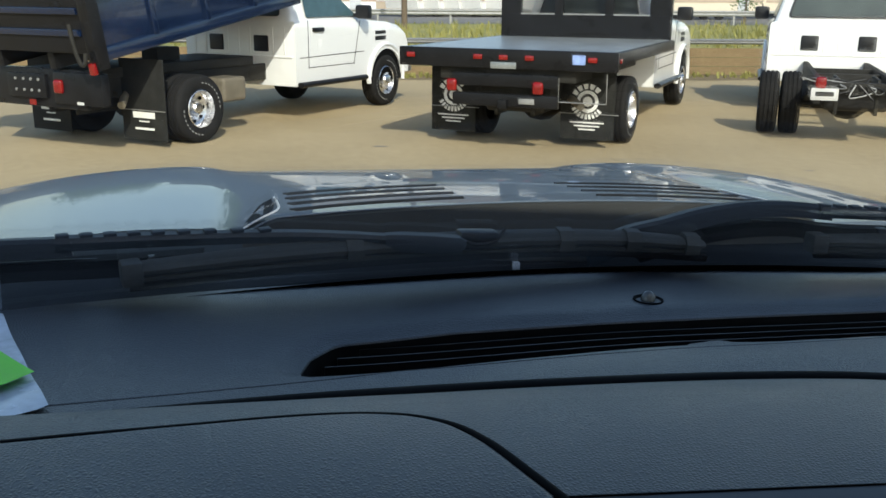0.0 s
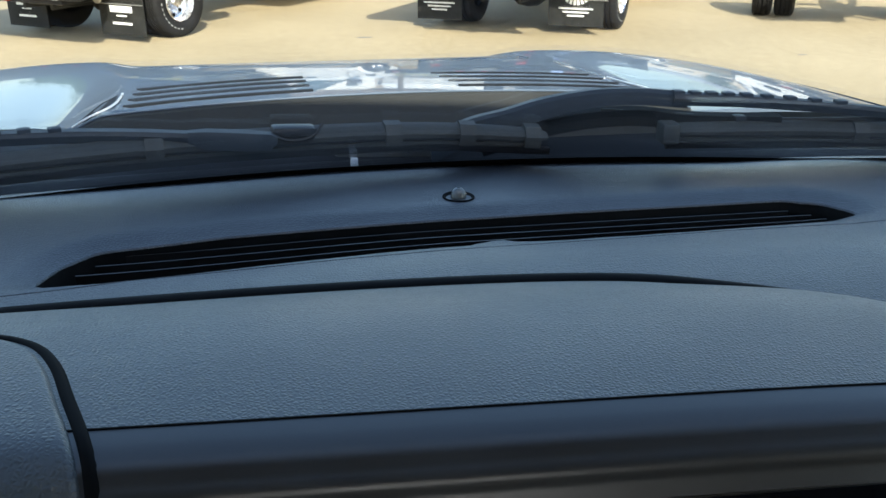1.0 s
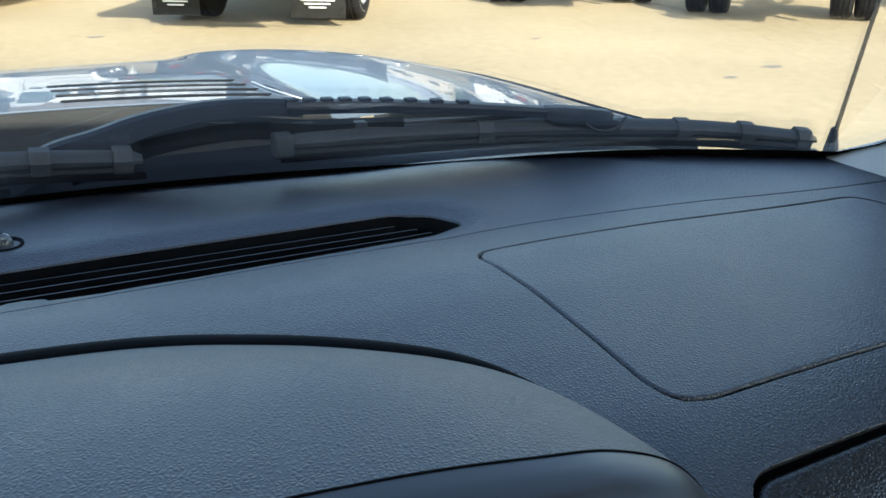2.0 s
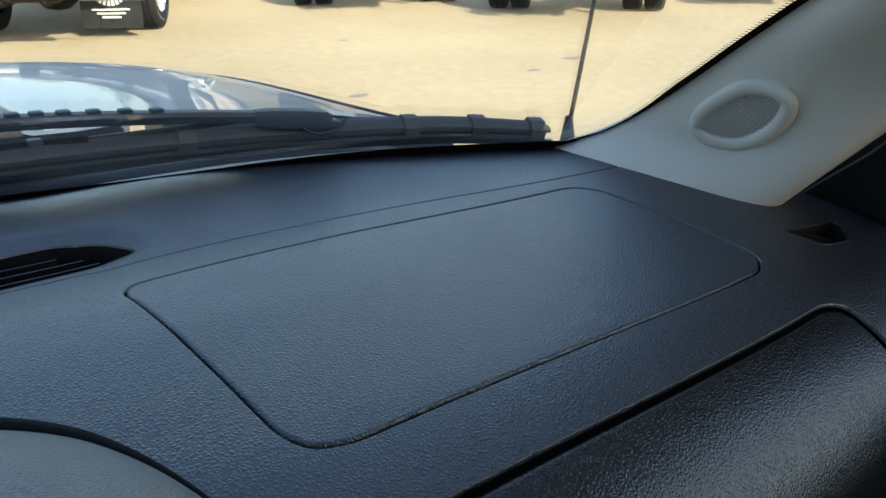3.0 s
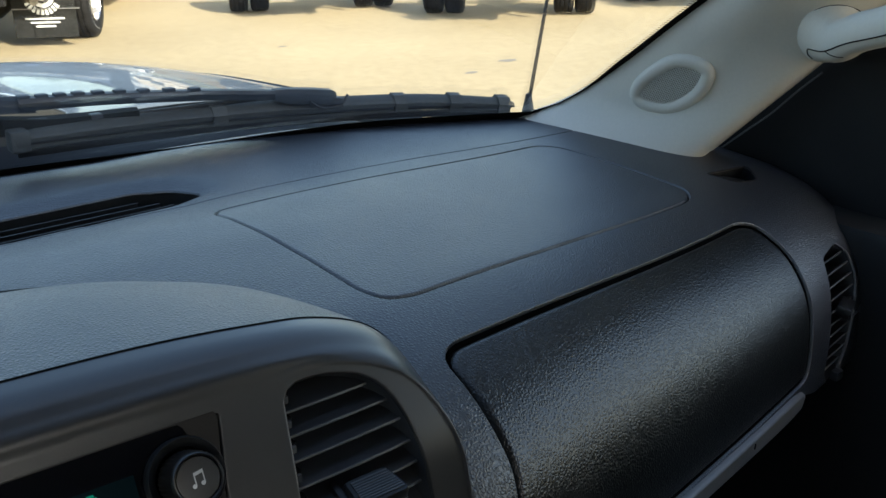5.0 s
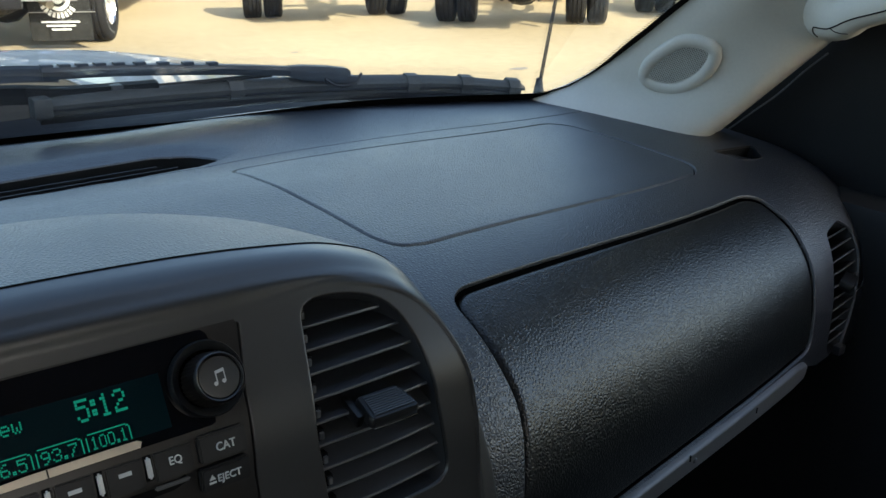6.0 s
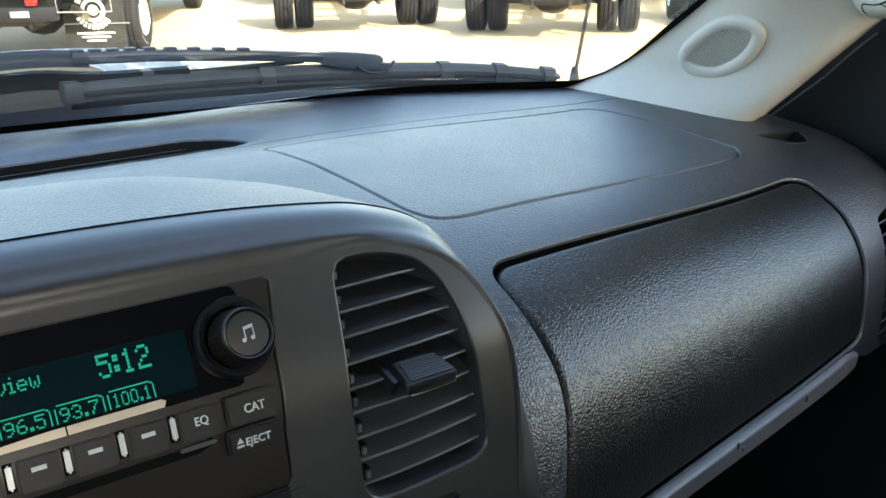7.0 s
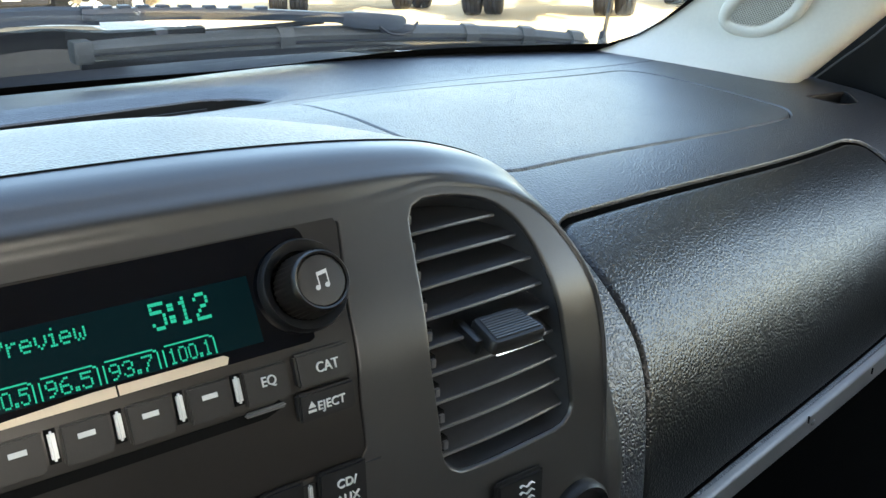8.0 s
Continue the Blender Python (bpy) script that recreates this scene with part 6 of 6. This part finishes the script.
def tuft_mesh():
    """Clumps of long grass, too many to count."""
    r = random.Random(11)
    verts, faces = [], []
    for _ in range(5200):
        y = r.choice((r.uniform(28, 49.5), r.uniform(19.5, 20.2), r.uniform(30, 42)))
        x = r.uniform(-26, 30)
        h = r.uniform(.15, .5) if y > 25 else r.uniform(.05, .15)
        z = .15 * max(0, (y - 21.2) / 28.8)
        for k in range(3):
            a = r.uniform(0, 6.28)
            dx, dy, w = math.cos(a), math.sin(a), r.uniform(.02, .05)
            n = len(verts)
            verts += [(x - dy * w, y + dx * w, z), (x + dy * w, y - dx * w, z), (x + dx * h * .4, y + dy * h * .4, z + h)]
            faces.append((n, n + 1, n + 2))
    me = bpy.data.meshes.new("long_grass")
    me.from_pydata(verts, [], faces)
    me.materials.append(M_GRASS)
    return me


g = new("long_grass", tuft_mesh())
g.matrix_world = FAR
tagged(g, "long green and straw-coloured roadside grass", "grass", kind="stuff")

M_RUST = material("weathered_brown_planks", (0.19, 0.125, 0.055), 0.85, vary=0.25, scale=1.5, fine=14, bump=0.4, bump_scale=30, tint=(0.24, 0.17, 0.085))
barrier = thing("barrier_wall", FAR @ Matrix.Translation((0, 20.4, 0)), "low weathered brown plank barrier under a steel rail", "barrier")
plank_me = mesh_of("plank", boxed(-1.98, 1.98, 0, .05, -.095, .095, .008), M_RUST, False)
post_me = mesh_of("post", boxed(-.06, .06, .05, .17, 0, .80), M_RUST, False)
for k in range(18):
    for r_ in range(3):
        again("plank", plank_me, barrier, Matrix.Translation((-32 + 4 * k, .004 * ((k + r_) % 2), .10 + .20 * r_)))
    again("post", post_me, barrier, Matrix.Translation((-34 + 4 * k, 0, 0)))
part("beam", sweep(bmesh.new(), [Vector((-36, -.02, .74)), Vector((40, -.02, .74))], [(-.03, -.06), (.02, -.03), (-.02, 0), (.02, .03), (-.03, .06), (-.05, .06), (-.05, -.06)]), M_GALV, barrier, "grey steel rail")
rail = thing("guard_rail", FAR @ Matrix.Translation((0, 49.6, .15)), "grey galvanised roadside guard rail", "guard rail")
part("beam", sweep(bmesh.new(), [Vector((-40, 0, .62)), Vector((45, 0, .62))], [(-.03, -.15), (.02, -.08), (-.03, 0), (.02, .08), (-.03, .15), (-.05, .15), (0, .08), (-.05, 0), (0, -.08), (-.05, -.15)]), M_GALV, rail)
post_me = mesh_of("post", boxed(-.05, .05, .02, .12, 0, .68), M_GALV)
for k in range(22):
    again("post", post_me, rail, Matrix.Translation((-38 + 3.8 * k, 0, 0)))


def house(m, w, d, h, rh, label, wall, roof_m, windows):
    t = thing("building", m, label, "building")
    part("wall", boxed(-w / 2, w / 2, 0, d, 0, h), wall, t)
    bm = bmesh.new()
    loft(bm, [[(x, -.5, h - .1), (x, d / 2, h + rh), (x, d + .5, h - .1), (x, d / 2, h + rh - .15)] for x in (-w / 2 - .6, w / 2 + .6)], True, True)
    part("roof", bm, roof_m, t, smooth=False)
    for k in range(windows):
        x = -w / 2 + (k + .5) * w / windows
        win = part("window", boxed(x - .7, x + .7, -.06, .05, 1.0, 2.3, .02), M_TINT, t)
        part("window_frame", boxed(x - .8, x + .8, -.04, .02, .9, 2.4, .02), M_WHITE, win)
    return t


house(FAR @ pose(-3, 78, .16), 26, 12, 3.6, 2.0, "tan sided building with a low brown roof", M_SIDING, M_ROOF, 7)
house(FAR @ pose(29, 92, .16), 34, 16, 5.2, 1.6, "long pale metal warehouse", M_METAL, M_METAL, 5)
house(FAR @ pose(19, 84, .16), 10, 9, 4.6, 1.4, "blue-grey metal shed beside the warehouse", material("blue_metal", (0.16, 0.22, 0.32), 0.5, vary=0.1), material("blue_roof", (0.2, 0.26, 0.35), 0.5, vary=0.1), 3)


def camper(m, l, h, label, paint):
    t = thing("camper_trailer", m, label, "camper trailer", "parked campers")
    bm = bmesh.new()
    loft(bm, [[(-l / 2 + .3, y, .55), (l / 2, y, .55), (l / 2, y, h - .35), (l / 2 - .5, y, h), (-l / 2 + .2, y, h), (-l / 2 - .3, y, h * .62)] for y in (0, 2.4)], True, True)
    part("body", bm, paint, t, smooth=False)
    for k in range(3):
        part("window", boxed(-l / 2 + .9 + k * l * .3, -l / 2 + 1.7 + k * l * .3, -.03, .01, h * .55, h * .75, .02), M_TINT, t)
    part("stripe", boxed(-l / 2 + .3, l / 2, -.02, .0, h * .36, h * .42), M_SIDING, t)
    part("door", boxed(l / 2 - 1.6, l / 2 - .9, -.025, .0, .6, h * .8, .01), M_METAL, t)
    for s in (-.5, .5):
        w = part("wheel", lathe(bmesh.new(), [(.0001, -.1), (.2, -.1), (.33, -.08), (.33, .08), (.2, .1)], 18, Matrix.Translation((s, .1, .33)) @ pose(0, 0, 0, 0, 0, 90)), M_TYRE, t)
    return t


c = camper(FAR @ pose(-3.6, 58, .16), 7.0, 2.9, "white travel trailer with dark windows", M_PAINT)
M_CREAM = material("cream_fibreglass", (0.62, 0.54, 0.42), 0.4, vary=0.06)
for k in range(14):
    copy_thing(c, FAR @ pose(4.2 + 1.55 * k * .9, 66 + .2 * (k % 3), .16, 0, 0, 62))
d_ = camper(FAR @ pose(21.5, 60, .16), 6.5, 3.0, "cream camper trailer with tan stripe", M_CREAM)
copy_thing(d_, FAR @ pose(29, 63, .16, 0, 0, 8))
for k in range(6):
    copy_thing(c, FAR @ pose(33.5 + 1.9 * k, 64, .16, 0, 0, 55))


def tree(m, h, label, seed):
    t = thing("tree", m, label, "tree")
    r = random.Random(seed)
    bm = bmesh.new()
    sweep(bm, spline([(0, 0, 0), (.05, .02, h * .3), (-.04, .05, h * .6), (.03, 0, h * .9)], 12), oval(.09, .09, 8), up=(0, 1, 0), scale=[1 - .075 * i for i in range(12)])
    for k in range(7):
        a, z = r.uniform(0, 6.28), h * r.uniform(.3, .7)
        e = Vector((math.cos(a), math.sin(a), .9)) * h * r.uniform(.15, .28)
        sweep(bm, [Vector((0, 0, z)), Vector((0, 0, z)) + e * .5, Vector((0, 0, z)) + e], oval(.035, .035, 6), up=(.1, .2, 1), scale=[1, .6, .25])
    part("trunk", bm, M_BARK, t)
    verts, faces = [], []
    for _ in range(2200):
        a, el = r.uniform(0, 6.28), r.uniform(-1, 1)
        rad = h * .30 * r.uniform(.4, 1.0) * (1 + .25 * math.sin(3 * a + seed) + .2 * math.sin(5 * el))
        c_ = Vector((math.cos(a) * math.sqrt(1 - el * el), math.sin(a) * math.sqrt(1 - el * el), el * 1.3)) * rad + Vector((0, 0, h * .66))
        u = Vector((r.uniform(-1, 1), r.uniform(-1, 1), r.uniform(-1, 1))).normalized() * h * .022
        v = u.orthogonal().normalized() * h * .014
        n = len(verts)
        verts += [tuple(c_ - u), tuple(c_ + v), tuple(c_ + u), tuple(c_ - v)]
        faces.append((n, n + 1, n + 2, n + 3))
    me = bpy.data.meshes.new("crown")
    me.from_pydata(verts, [], faces)
    me.materials.append(M_LEAF)
    again("crown", me, t)
    return t


tr = tree(FAR @ pose(20.5, 52, .16), 3.6, "small round green roadside tree", 4)
for x, y, s in ((-12, 40, 5), (14, 110, 9), (24, 120, 10), (33, 118, 8), (-20, 60, 7), (-15.5, 58, 7)):
    tree(FAR @ pose(x, y, .1), s, "broad green tree behind the yard", int(x + y))
pole = whole("utility_pole", sweep(bmesh.new(), [Vector((0, 0, 0)), Vector((0, 0, 9))], oval(.14, .14, 10), up=(0, 1, 0), scale=[1, .8]), M_BARK, FAR @ pose(1.2, 43, .1), "weathered wooden utility pole", "pole")
